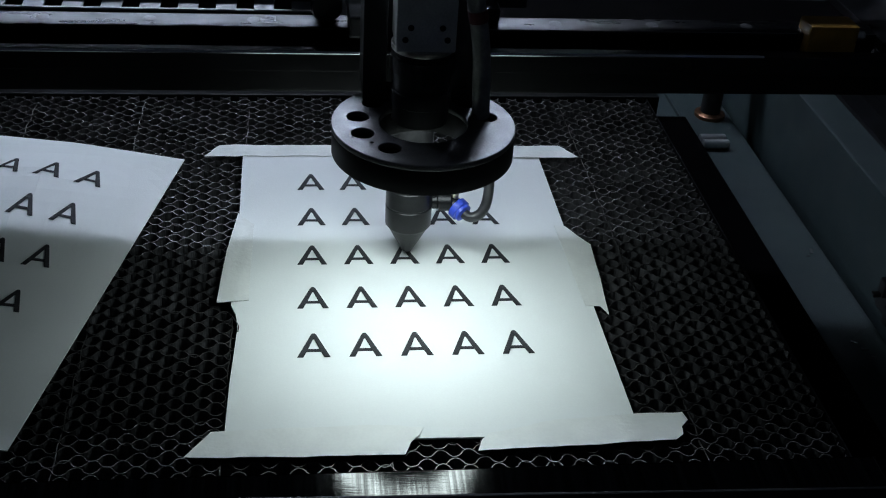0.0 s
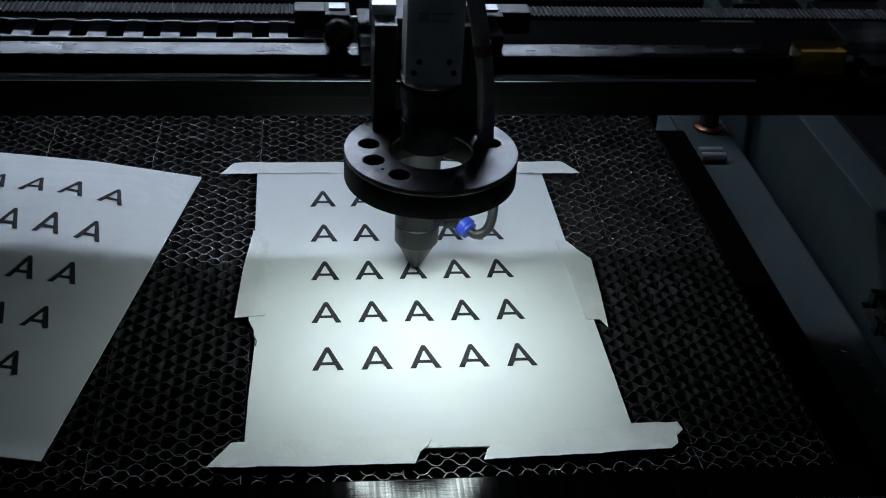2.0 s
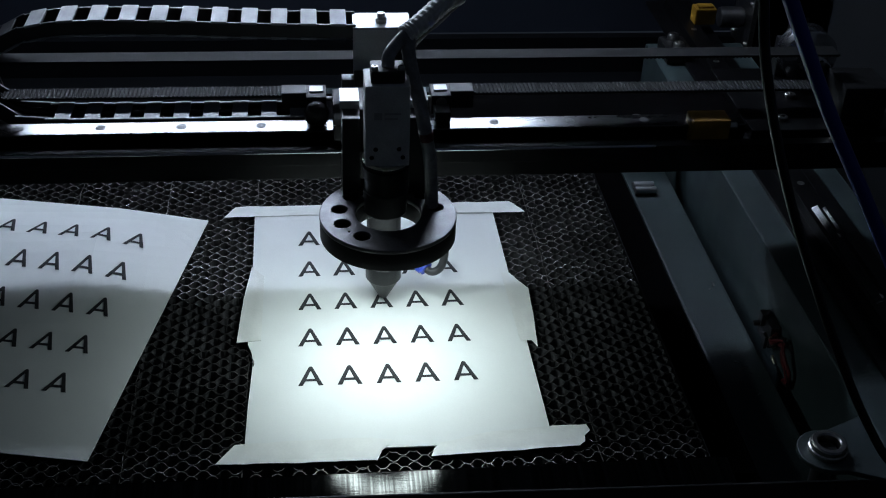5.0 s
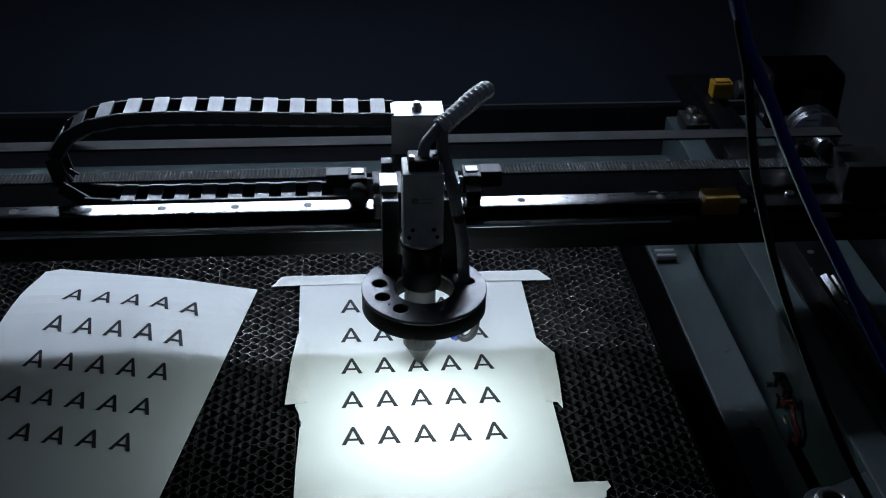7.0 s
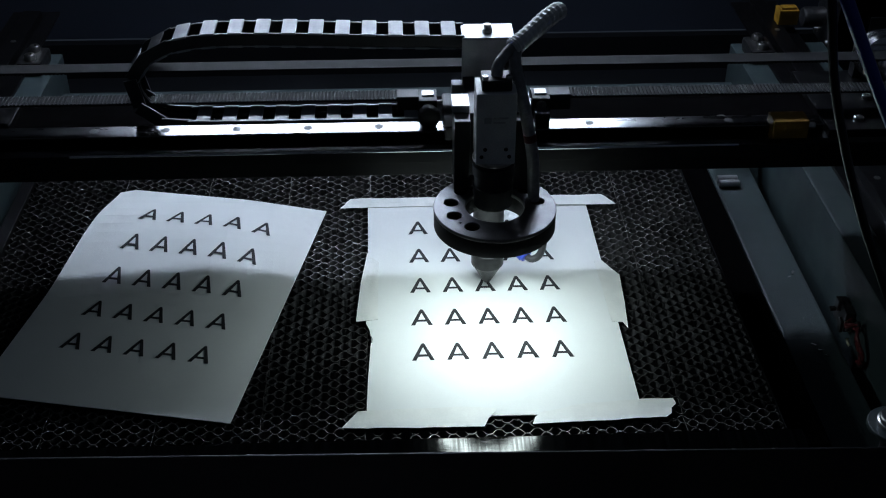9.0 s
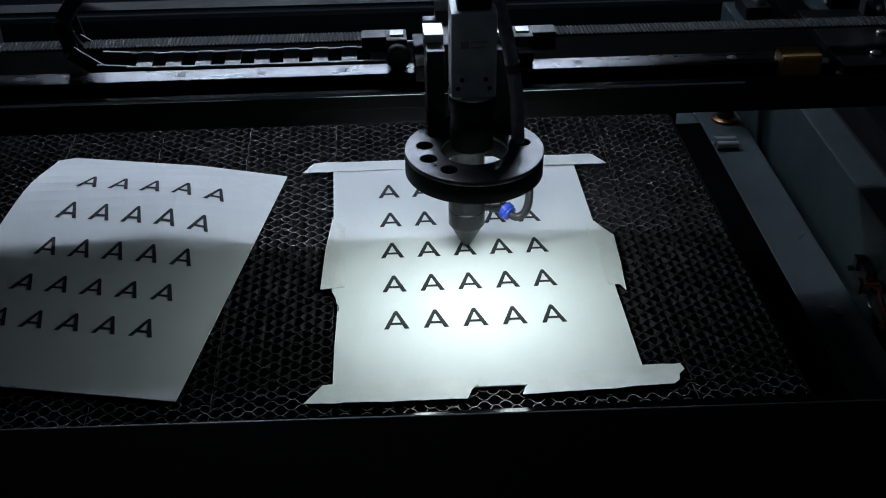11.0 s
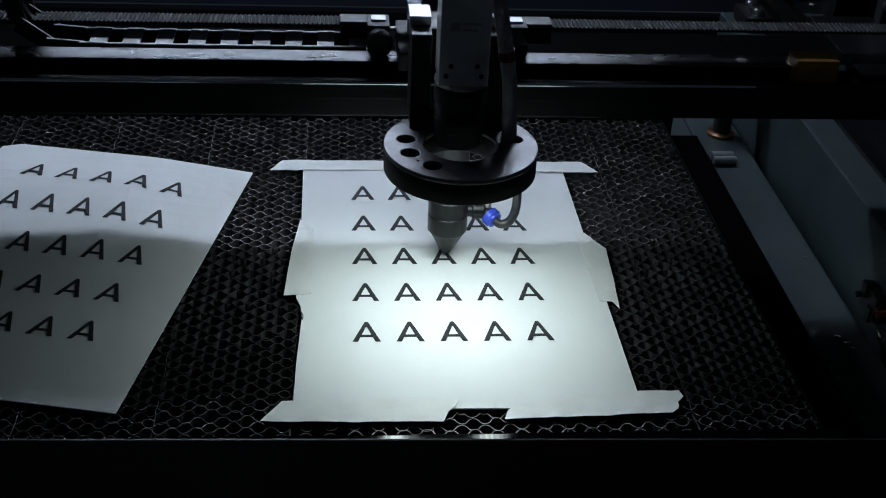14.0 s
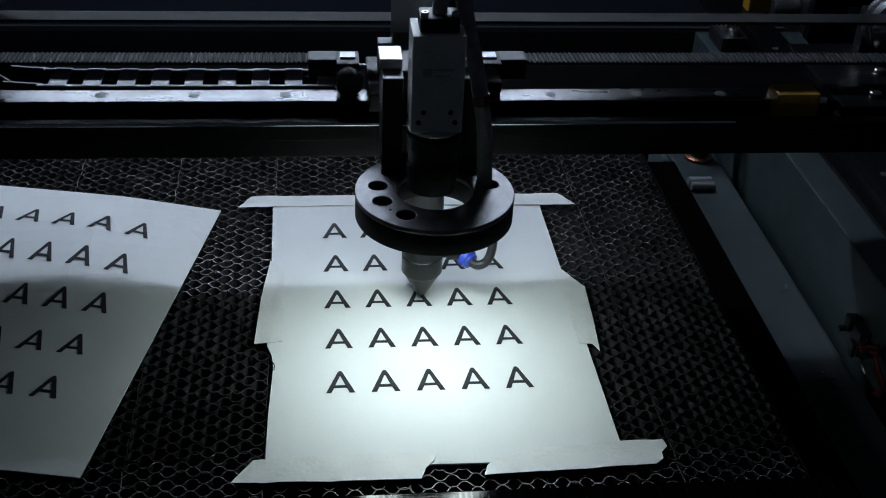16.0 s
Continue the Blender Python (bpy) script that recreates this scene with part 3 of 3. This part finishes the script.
part("led_ring", moved(plate([circle(CX, CY, 0.0425, 64), circle(CX, CY, 0.0276, 64)], 0.0010), Matrix.Translation((0, 0, 0.1154))), LED, ringlight, "lit ring of white diodes")
body = part("body", boxes((-0.0178, 0.0108, -0.0835, -0.0560, 0.1700, 0.2265), bevel=0.0012), CAMGREY, ccd, "grey metal camera housing")
for x, z in ((-0.0135, 0.1765), (0.0065, 0.1765), (-0.0110, 0.1825), (0.0040, 0.1825)):
    part("body_screw", moved(lathe(bmesh.new(), [(0.0015, 0), (0.0015, 0.0005), (0.0008, 0.0005), (0.0006, 0.0002)], segments=14), Matrix.Translation((x, -0.0835, z)) @ Matrix.Rotation(radians(90), 4, "X")), BLACK, body)
part("label_print", boxes((-0.0120, -0.0070, -0.0838, -0.0835, 0.2035, 0.2085), (-0.0055, 0.0050, -0.0838, -0.0835, 0.2070, 0.2085), (-0.0055, 0.0030, -0.0838, -0.0835, 0.2035, 0.2048)), LABELGREY, body, "faint printed bars and a square mark")
part("connector", boxes((-0.0140, 0.0075, -0.0800, -0.0620, 0.2265, 0.2350), bevel=0.002), PLASTIC, ccd)
screw(ccd, -0.0115, -0.0775, 0.2350, 0.0022, 0.003)
screw(ccd, 0.0050, -0.0775, 0.2350, 0.0022, 0.003)
part("lens", lathe(bmesh.new(), [(0.0110, 0.1290), (0.0142, 0.1295), (0.0142, 0.1390), (0.0150, 0.1395), (0.0150, 0.1460), (0.0142, 0.1465), (0.0142, 0.1560), (0.0155, 0.1565), (0.0155, 0.1640), (0.0138, 0.1645), (0.0138, 0.1702)], (-0.0035, -0.0700, 0), segments=40), BLACK, ccd, smooth=True)
part("mount_ring", lathe(bmesh.new(), [(0.0152, 0.1672), (0.0156, 0.1678), (0.0156, 0.1700), (0.0150, 0.1704)], (-0.0035, -0.0698, 0), segments=40), SCREW, ccd, "thin bright lens mount ring", smooth=True)
for x0, x1 in ((-0.0315, -0.0195), (0.0130, 0.0255)):
    part("bracket_cheek", boxes((x0, x1, -0.0520, -0.0180, 0.1300, 0.1885), bevel=0.001), BLACK, ccd)
part("bracket_back", boxes((-0.0190, 0.0125, -0.0290, -0.0150, 0.1500, 0.1835), bevel=0.001), BLACK, ccd)
part("ring_arm", boxes((-0.0300, 0.0240, -0.0520, -0.0335, 0.1293, 0.1325), bevel=0.0006), BLACK, ccd)
part("camera_cable", hose(bmesh.new(), [(-0.003, -0.071, 0.234), (-0.002, -0.068, 0.241), (0.003, -0.062, 0.2455), (0.010, -0.056, 0.250), (0.024, -0.044, 0.256), (0.040, -0.028, 0.262), (0.0455, -0.018, 0.260), (0.044, -0.006, 0.250), (0.034, 0.020, 0.225), (0.022, 0.045, 0.205), (0.014, 0.062, 0.190)], 0.0042, 12, 8), HOSE, ccd, "dark grey cable", smooth=True)
part("cable_wrap", hose(bmesh.new(), [(0.0085, -0.057, 0.2490), (0.014, -0.053, 0.2515), (0.024, -0.044, 0.256), (0.034, -0.034, 0.2605), (0.0425, -0.025, 0.2622), (0.0458, -0.016, 0.2590)], 0.0060, 14, 6, wave=0.13), WRAP, ccd, "pale grey spiral cable wrap")
part("ring_light_cable", hose(bmesh.new(), [(0.0285, -0.0630, 0.1270), (0.0275, -0.0635, 0.1450), (0.0260, -0.0640, 0.1650), (0.0215, -0.0650, 0.1900), (0.0185, -0.0650, 0.2050), (0.0135, -0.0640, 0.2250), (0.0105, -0.0600, 0.2420), (0.0125, -0.0550, 0.2500)], 0.0046, 12, 8), HOSE, ccd, "dark grey ring light cable", smooth=True)
part("return_hose", hose(bmesh.new(), [(0.0462, -0.0150, 0.2585), (0.0425, -0.0080, 0.2500), (0.0330, 0.0080, 0.2330), (0.0220, 0.0280, 0.2100), (0.0120, 0.0480, 0.1850)], 0.0050, 12, 8), AIRHOSE, ccd, "black return hose", smooth=True)
part("tape_mark", hose(bmesh.new(), [(0.0238, -0.0645, 0.1790), (0.0226, -0.0648, 0.1850)], 0.0050, 12, 3), RED, ccd, "dark red tape mark on the cable", smooth=True)
part("blue_tube", hose(bmesh.new(), [(0.042, -0.010, 0.256), (0.033, -0.002, 0.245), (0.026, 0.012, 0.232), (0.020, 0.030, 0.215)], 0.0030, 10, 8), BLUECAB, ccd, "blue air tube", smooth=True)

# ---- cable chain and its bracket ----
holder = thing("chain_bracket", "bent aluminium bracket carrying the cable chain", "bracket", H)
part("top_plate", boxes((-0.0200, 0.0225, 0.0600, 0.0880, 0.2030, 0.2050), bevel=0.0005), ALU, holder)
part("front_plate", boxes((-0.0200, 0.0225, 0.0600, 0.0620, 0.1500, 0.2030)), CAMGREY, holder)
part("bolt", lathe(bmesh.new(), [(0.0042, 0), (0.0042, 0.003), (0.0030, 0.004), (0.0030, 0.007), (0.0014, 0.0075)], (0.0010, 0.071, 0.2050), segments=16), SCREW, holder, smooth=True)

chain = thing("cable_chain", "grey plastic cable drag chain looping back under itself", "cable chain")
way = spline([(TX - 0.020, 0, 0.2000), (-0.02, 0, 0.2015), (-0.09, 0, 0.2040), (-0.145, 0, 0.2045), (-0.176, 0, 0.2020), (-0.2000, 0, 0.1945), (-0.2165, 0, 0.1800), (-0.2215, 0, 0.1640), (-0.2150, 0, 0.1480), (-0.2000, 0, 0.1378), (-0.176, 0, 0.1350), (-0.10, 0, 0.1343), (0.025, 0, 0.1343)], 60)
lengths = [0.0]
for a, b in zip(way, way[1:]):
    lengths.append(lengths[-1] + (b - a).length)


def along(s):
    i = max(1, next((k for k, v in enumerate(lengths) if v >= s), len(lengths) - 1))
    t = (s - lengths[i - 1]) / max(1e-9, lengths[i] - lengths[i - 1])
    return way[i - 1].lerp(way[i], t), (way[i] - way[i - 1]).normalized()


LINK, DEEP = 0.0215, 0.0270
# Pale strips keep the lit top edges of the darkened side plates.
STRIPS = [(-LINK / 2 - 0.001, LINK / 2, y - 0.0004, y + 0.0022, 0.0040, 0.0050) for y in (0.0, DEEP - 0.0020)]
made = None
i = 0
while (i + 1) * LINK < lengths[-1]:
    p, d = along((i + 0.5) * LINK)
    rot = Matrix.Rotation(-math.atan2(d.z, d.x), 4, "Y")
    m = Matrix.Translation((p.x, TY + 0.0610 - 0.0125 * max(0.0, min(1.0, (i - 12) / 4)), p.z)) @ rot
    if made is None:
        made = part("link", boxes((-LINK / 2 - 0.002, LINK / 2 + 0.001, 0, 0.0022, -0.0065, 0.0045), (-LINK / 2 - 0.002, LINK / 2 + 0.001, DEEP - 0.0022, DEEP, -0.0065, 0.0045), (-0.0060, 0.0060, 0, DEEP, -0.0065, -0.0050), bevel=0.0006), CHAIN_SHADE, chain)
        bridge = part("cross_bar", boxes((-0.0058, 0.0058, -0.0006, DEEP + 0.0006, -0.0075, -0.0055), (-0.0058, 0.0058, -0.0006, DEEP + 0.0006, 0.0036, 0.0054), *STRIPS, bevel=0.0005), CHAIN, made, "pale grey cross bar")
        outer = part("cross_bar", boxes((-0.0058, 0.0058, -0.0006, DEEP + 0.0006, 0.0036, 0.0054), *STRIPS, bevel=0.0005), CHAIN, made)
        made.matrix_basis = m
    else:
        ob = new("link", made.data)
        ob.parent = chain
        ob.matrix_basis = m
        if (d.z < -0.25 and p.z < 0.178) or (d.x > 0 and p.x < -0.188):
            i += 1
            continue
        br = new("cross_bar", outer.data if d.z < -0.25 else bridge.data)
        br.parent = ob
    i += 1
part("inner_cable", hose(bmesh.new(), [(p.x, TY + 0.0700, p.z) for p in way[::24]] + [(0.0, TY + 0.07, 0.1325)], 0.0030, 8, 3), BLACK, chain, "dark wires inside the chain")

# ---- rear slotted plate, side beams and rails ----
slots = [[(x, 0.438), (x + 0.0045, 0.438), (x + 0.0045, 0.472), (x, 0.472)] for x in [-0.3235 + 0.0193 * k for k in range(35)]]
slotted = part("slotted_rear_plate", moved(plate([[(-0.40, 0.365), (0.339, 0.365), (0.339, 0.490), (-0.40, 0.490)]] + slots, 0.002), Matrix.Translation((0, 0, -0.047))), TEAL)
tagged(slotted, "grey-teal steel plate with a row of slots behind the bed", "plate")
cross = thing("rear_cross_bar", "grey-teal painted angle bar behind the bed", "cross bar", (0, 0.490, -0.018))
part("top_flange", boxes((-0.46, 0.40, 0, 0.030, -0.003, 0.0), bevel=0.0008), TEAL, cross)
part("front_web", boxes((-0.46, 0.40, 0.0005, 0.0035, -0.042, -0.0032)), TEAL, cross)
tagged(part("rear_pit_cover", boxes((-0.72, 0.62, 0.521, 0.78, -0.13, -0.125)), PIT), "floor behind the cross bar coloured near-black for shade", "sheet", kind="structure")


def side_rail(s, x_in, x_out, label, lower=0.0):
    """The side beam that carries one end of the gantry; s is the side it faces away from."""
    ob = thing("side_rail", label, "rail", (0, 0, -lower), group="side rails of the gantry")
    lo, hi = min(x_in, x_out), max(x_in, x_out)
    part("beam", boxes((lo, hi, -0.20, 0.545, -0.120, 0.036), bevel=0.0025), TEAL, ob)
    r = part("guide_rail", boxes((x_in + s * 0.055 - 0.010, x_in + s * 0.055 + 0.010, -0.19, 0.64, 0.0365, 0.0500), bevel=0.0012), BEAMBLK, ob)
    part("rail_base", boxes((min(x_in + s * 0.028, x_in + s * 0.085), max(x_in + s * 0.028, x_in + s * 0.085), -0.195, 0.66, 0.0364, 0.0400), bevel=0.001), BEAMBLK, ob)
    for k in range(9):
        screw(ob, x_in + s * 0.055, -0.13 + 0.085 * k, 0.0500, 0.0032, 0.0006)
    if s > 0:
        # Steel strips stand in for the lamp's reflection in the black rail.
        for dx, w in ((0.0515, 0.0060), (0.0600, 0.0028)):
            part("rail_reflection_strip", moved(boxes((-w / 2, w / 2, 0.030, 0.168, 0, 0.0010), bevel=0.0003), Matrix.Translation((x_in + dx, 0, 0.0510 if w > 0.004 else 0.0500)) @ Matrix.Rotation(radians(-27), 4, "Y")), STEEL, ob, "tilted steel strip added to reflect the lamp")
    block = part("end_block", boxes((x_in + s * 0.022 - 0.014, x_in + s * 0.022 + 0.014, 0.486, 0.530, 0.036, 0.0520), bevel=0.005), BLACK, ob)
    for y in (0.496, 0.519):
        part("block_bolt", lathe(bmesh.new(), [(0.0062, 0), (0.0062, 0.0050), (0.0048, 0.0068), (0.0026, 0.0068), (0.0024, 0.0040)], (x_in + s * 0.022, y, 0.0520), segments=20), SCREW, block, smooth=True)
    return ob


side_rail(1, 0.3846, 0.4946, "grey-teal side beam with a black guide rail", 0.016)
side_rail(-1, -0.392, -0.500, "grey-teal side beam with a black guide rail", 0.016)


def side_beam(x0, x1, label, top=-0.0425):
    ob = thing("support_beam", label, "beam", group="lower support beams")
    part("tube", boxes((x0, x1, -0.22, 0.46, top - 0.0325, top), bevel=0.0025), TEAL, ob)
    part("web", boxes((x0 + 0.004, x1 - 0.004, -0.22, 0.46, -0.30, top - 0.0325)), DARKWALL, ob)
    return ob


side_beam(0.3243, 0.3692, "grey-teal painted support beam beside the bed", -0.042)
side_beam(-0.4050 + 0.020, -0.375 + 0.022, "grey-teal painted support beam in shade beside the bed")
for x, y, r in ((0.3575, 0.166, 0.0011), (0.3530, 0.160, 0.0006), (0.345, 0.06, 0.0007), (0.349, 0.052, 0.0008), (0.352, 0.045, 0.0006), (0.341, 0.035, 0.0006), (0.350, 0.02, 0.0007)):
    c = part("metal_chip", moved(boxes((-r * 3, r * 3, -r, r, 0, r), bevel=r * 0.3), Matrix.Translation(((x + 0.0155) * 0.9644, (y + (y + 0.53) * 0.0424 + 0.62) * 0.9644 - 0.62, -0.042)) @ Matrix.Rotation(x * 900, 4, "Z")), STEEL)
    tagged(c, "tiny bright metal chip lying on the beam", "chip", "metal chips")

pin = thing("dowel_pair", "two short bright steel dowels lying side by side", "dowel", (0.3374 - 0.0105, 0.3230, -0.042))
for dy in (0.0, 0.0095):
    part("dowel", lathe(bmesh.new(), [(0.0034, -0.0105), (0.0040, -0.0100), (0.0040, 0.0100), (0.0034, 0.0105)], (0.0105, dy, 0.0042), "x", 18), ALU, pin, smooth=True)


def tongue(x_root, x_tip, y, r, z0, z1):
    """A rounded plate that reaches from a beam's side to its eye."""
    s = 1 if x_tip > x_root else -1
    arc = [(x_tip + s * r * math.cos(radians(a)), y + r * math.sin(radians(a))) for a in range(-80, 81, 16)]
    pts = [(x_root, y - r * 1.7), (x_tip - s * r * 0.4, y - r)] + arc + [(x_tip - s * r * 0.4, y + r), (x_root, y + r * 1.7)]
    return moved(plate([pts if s > 0 else pts[::-1], circle(x_tip, y, 0.0088, 24)], z1 - z0, 0.0006), Matrix.Translation((0, 0, z0)))


for x, y, root, base, look_of in ((0.3510, 0.3840, 0.3846, -0.042, "dark steel lifting post with a copper foot ring"), (-0.3690, 0.3840, -0.395, -0.0425, "dark steel lifting post held by a teal tongue plate")):
    post = thing("lift_post", look_of, "post", (x, y, base), "lifting posts of the bed")
    part("rod", lathe(bmesh.new(), [(0.0085, 0), (0.0085, 0.0695), (0.007, 0.071)], segments=24), BLACK, post, smooth=True)
    part("foot_ring", lathe(bmesh.new(), [(0.0130, 0), (0.0130, 0.003), (0.0100, 0.0045), (0.0088, 0.0045)], segments=24), COPPER, post, smooth=True)
    part("tongue_plate", moved(tongue(root, x, y, 0.0150, 0.0125, 0.0170), Matrix.Translation((-x, -y, -base))), TEAL, post, "rounded grey-teal plate")

nut = thing("bearing_collar", "bright steel bearing collar on a rounded teal plate", "collar", (0.3470, -0.1040, 0.0125))
part("tongue_plate", moved(tongue(0.3846, 0.3470, -0.1040, 0.0190, 0, 0.0040), Matrix.Translation((-0.3470, 0.1040, 0))), TEAL, nut)
ring = [(0.0072, 0.0041), (0.0128, 0.0041), (0.0128, 0.0070), (0.0118, 0.0076), (0.0118, 0.0105), (0.0108, 0.0116), (0.0082, 0.0116), (0.0072, 0.0106), (0.0070, 0.0041)]
part("collar", lathe(bmesh.new(), ring, segments=36), SCREW, nut, smooth=True)
part("shaft_end", lathe(bmesh.new(), [(0.0068, -0.060), (0.0068, 0.0050), (0.0055, 0.0062), (0.0030, 0.0062)], segments=24), BLACK, nut, smooth=True)

plug = thing("limit_switch", "small black limit switch with a tangle of red wires", "switch", (0.3842, 0.0840, -0.028))
part("case", boxes((-0.0085, -0.0005, -0.0130, 0.0130, -0.0100, 0.0100), (-0.0120, -0.0070, 0.0000, 0.0080, 0.0030, 0.0140), (-0.0110, -0.0080, -0.0110, -0.0040, -0.0120, 0.0000), bevel=0.001), PLASTIC, plug)
part("lever", boxes((-0.0170, -0.0110, 0.0020, 0.0060, 0.0020, 0.0048), bevel=0.0008), PLASTIC, plug)
for k in range(3):
    part("terminal", boxes((-0.0055, -0.0030, -0.0170, -0.0130, -0.0070 + 0.005 * k, -0.0052 + 0.005 * k)), BRASS, plug, "bare brass terminal")
for k in range(5):
    w = 0.0035 * math.sin(2.1 * k)
    part("wire", hose(bmesh.new(), [(-0.0042, -0.015, -0.006 + 0.0030 * k), (-0.0085 - 0.001 * k, -0.024, 0.004 + w), (-0.0060, -0.033, 0.008 - w + 0.002 * k), (-0.0095, -0.043, 0.006 + w), (-0.0060, -0.053, -0.002 - 0.002 * k), (-0.0045, -0.052, -0.014 + w), (-0.0040, -0.042, -0.020), (-0.0025, -0.036, -0.034), (-0.0022, -0.034, -0.060)], 0.0015, 8, 6), RED if k % 3 != 2 else BLACK, plug, "thin insulated wire", smooth=True)
for y, z in ((-0.020, 0.007), (-0.030, -0.004)):
    part("crimp_sleeve", hose(bmesh.new(), [(-0.0110, y, z), (-0.0115, y - 0.003, z - 0.001), (-0.0105, y - 0.006, z - 0.003)], 0.0013, 10, 4), BRASS, plug, "dull metal crimp sleeve", smooth=True)

# ---- right-hand drive: pulley, motor ----
pulley = thing("drive_pulley", "bright aluminium belt pulley on a short shaft", "pulley", (0.418, TY + 0.112, 0.158))
part("wheel", lathe(bmesh.new(), [(0.0215, -0.010), (0.0228, -0.009), (0.0228, -0.0075), (0.0200, -0.007), (0.0200, 0.007), (0.0228, 0.0075), (0.0228, 0.009), (0.0215, 0.010)], axis="y", segments=44), STEEL, pulley, smooth=True)
part("hub", lathe(bmesh.new(), [(0.0075, -0.034), (0.0085, -0.033), (0.0085, -0.020), (0.0110, -0.0195), (0.0110, -0.010)], axis="y", segments=28), STEEL, pulley, smooth=True)
part("bearing_block", boxes((0.004, 0.040, -0.075, -0.036, -0.027, 0.004), bevel=0.002), BLACK, pulley)
part("bearing_foot", boxes((-0.018, 0.016, 0.012, 0.024, -0.0262, 0.006), bevel=0.002), BLACK, pulley)
motor = thing("stepper_motor", "black square stepper motor at the rear of the side rail", "motor", (0.560, 0.60, -0.02))
part("case", boxes((-0.030, 0.055, 0, 0.056, 0, 0.070), bevel=0.004), LEDGE, motor)
part("flange", boxes((-0.036, -0.030, -0.002, 0.058, 0.002, 0.068), bevel=0.001), SCREW, motor)
part("shaft_coupling", lathe(bmesh.new(), [(0.006, -0.030), (0.011, -0.029), (0.0125, -0.026), (0.0125, -0.004), (0.010, 0.0)], (-0.036, 0.028, 0.036), "x", 26), PLASTIC, motor, smooth=True)
for dy, dz in ((0.006, 0.010), (0.050, 0.010), (0.006, 0.060), (0.050, 0.060)):
    part("flange_bolt", lathe(bmesh.new(), [(0.0032, -0.0030), (0.0036, -0.0026), (0.0036, 0.0)], (-0.036, dy, dz), "x", 14), SCREW, motor, smooth=True)
part("rating_label", boxes((0.010, 0.034, -0.0006, 0.0, 0.018, 0.046)), PLASTIC, motor, "blank dark label")
part("foot", boxes((-0.030, 0.055, 0.004, 0.052, -0.28, 0.0)), DARKWALL, motor)

# ---- loose cables hanging from the lid in front ----
for nm, mt, rad, pts, lb in (
        ("black_cable", BLACK, 0.0024, [(0.30, 0.79, 0.80), (0.24, 0.40, 0.86), (0.17, -0.05, 0.68), (0.178, -0.19, 0.50), (0.189, -0.2, 0.425), (0.201, -0.2, 0.383), (0.214, -0.2, 0.328), (0.245, -0.2, 0.249), (0.303, -0.205, 0.135), (0.330, -0.225, 0.110), (0.40, -0.24, 0.109)], "thin black cable hanging in front of the side rail"),
        ("blue_hose", BLUECAB, 0.0034, [(0.33, 0.79, 0.80), (0.26, 0.40, 0.87), (0.17, -0.05, 0.70), (0.180, -0.19, 0.47), (0.194, -0.2, 0.411), (0.208, -0.2, 0.383), (0.241, -0.2, 0.321), (0.272, -0.2, 0.270), (0.304, -0.2, 0.217), (0.355, -0.21, 0.135), (0.390, -0.23, 0.1105), (0.46, -0.25, 0.1105)], "dark blue air hose hanging in front of the side rail")):
    ob = part(nm, hose(bmesh.new(), pts, rad, 12, 10), mt, smooth=True)
    tagged(ob, lb, "cable")

# ---- the tube lamp above the back of the bed ----
lamp = thing("tube_lamp", "lit white tube lamp under the lid at the back", "lamp", (-0.022, 0.58, 0.50))
part("tube", lathe(bmesh.new(), [(0.012, -0.30), (0.013, -0.29), (0.013, 0.29), (0.012, 0.30)], axis="x", segments=20), TUBELIGHT, lamp, smooth=True)
part("housing", boxes((-0.37, 0.37, -0.022, 0.022, 0.016, 0.040), bevel=0.002), FROST, lamp)
# Unseen shield added behind the tube to hold its light off the wall.
part("lamp_shield", boxes((-0.37, 0.37, 0.0225, 0.0250, -0.062, 0.040)), FROST, lamp)
part("arm", boxes((-0.30, -0.28, 0.010, 0.220, 0.030, 0.040)), FROST, lamp)
part("arm", boxes((0.28, 0.30, 0.010, 0.220, 0.030, 0.040)), FROST, lamp)
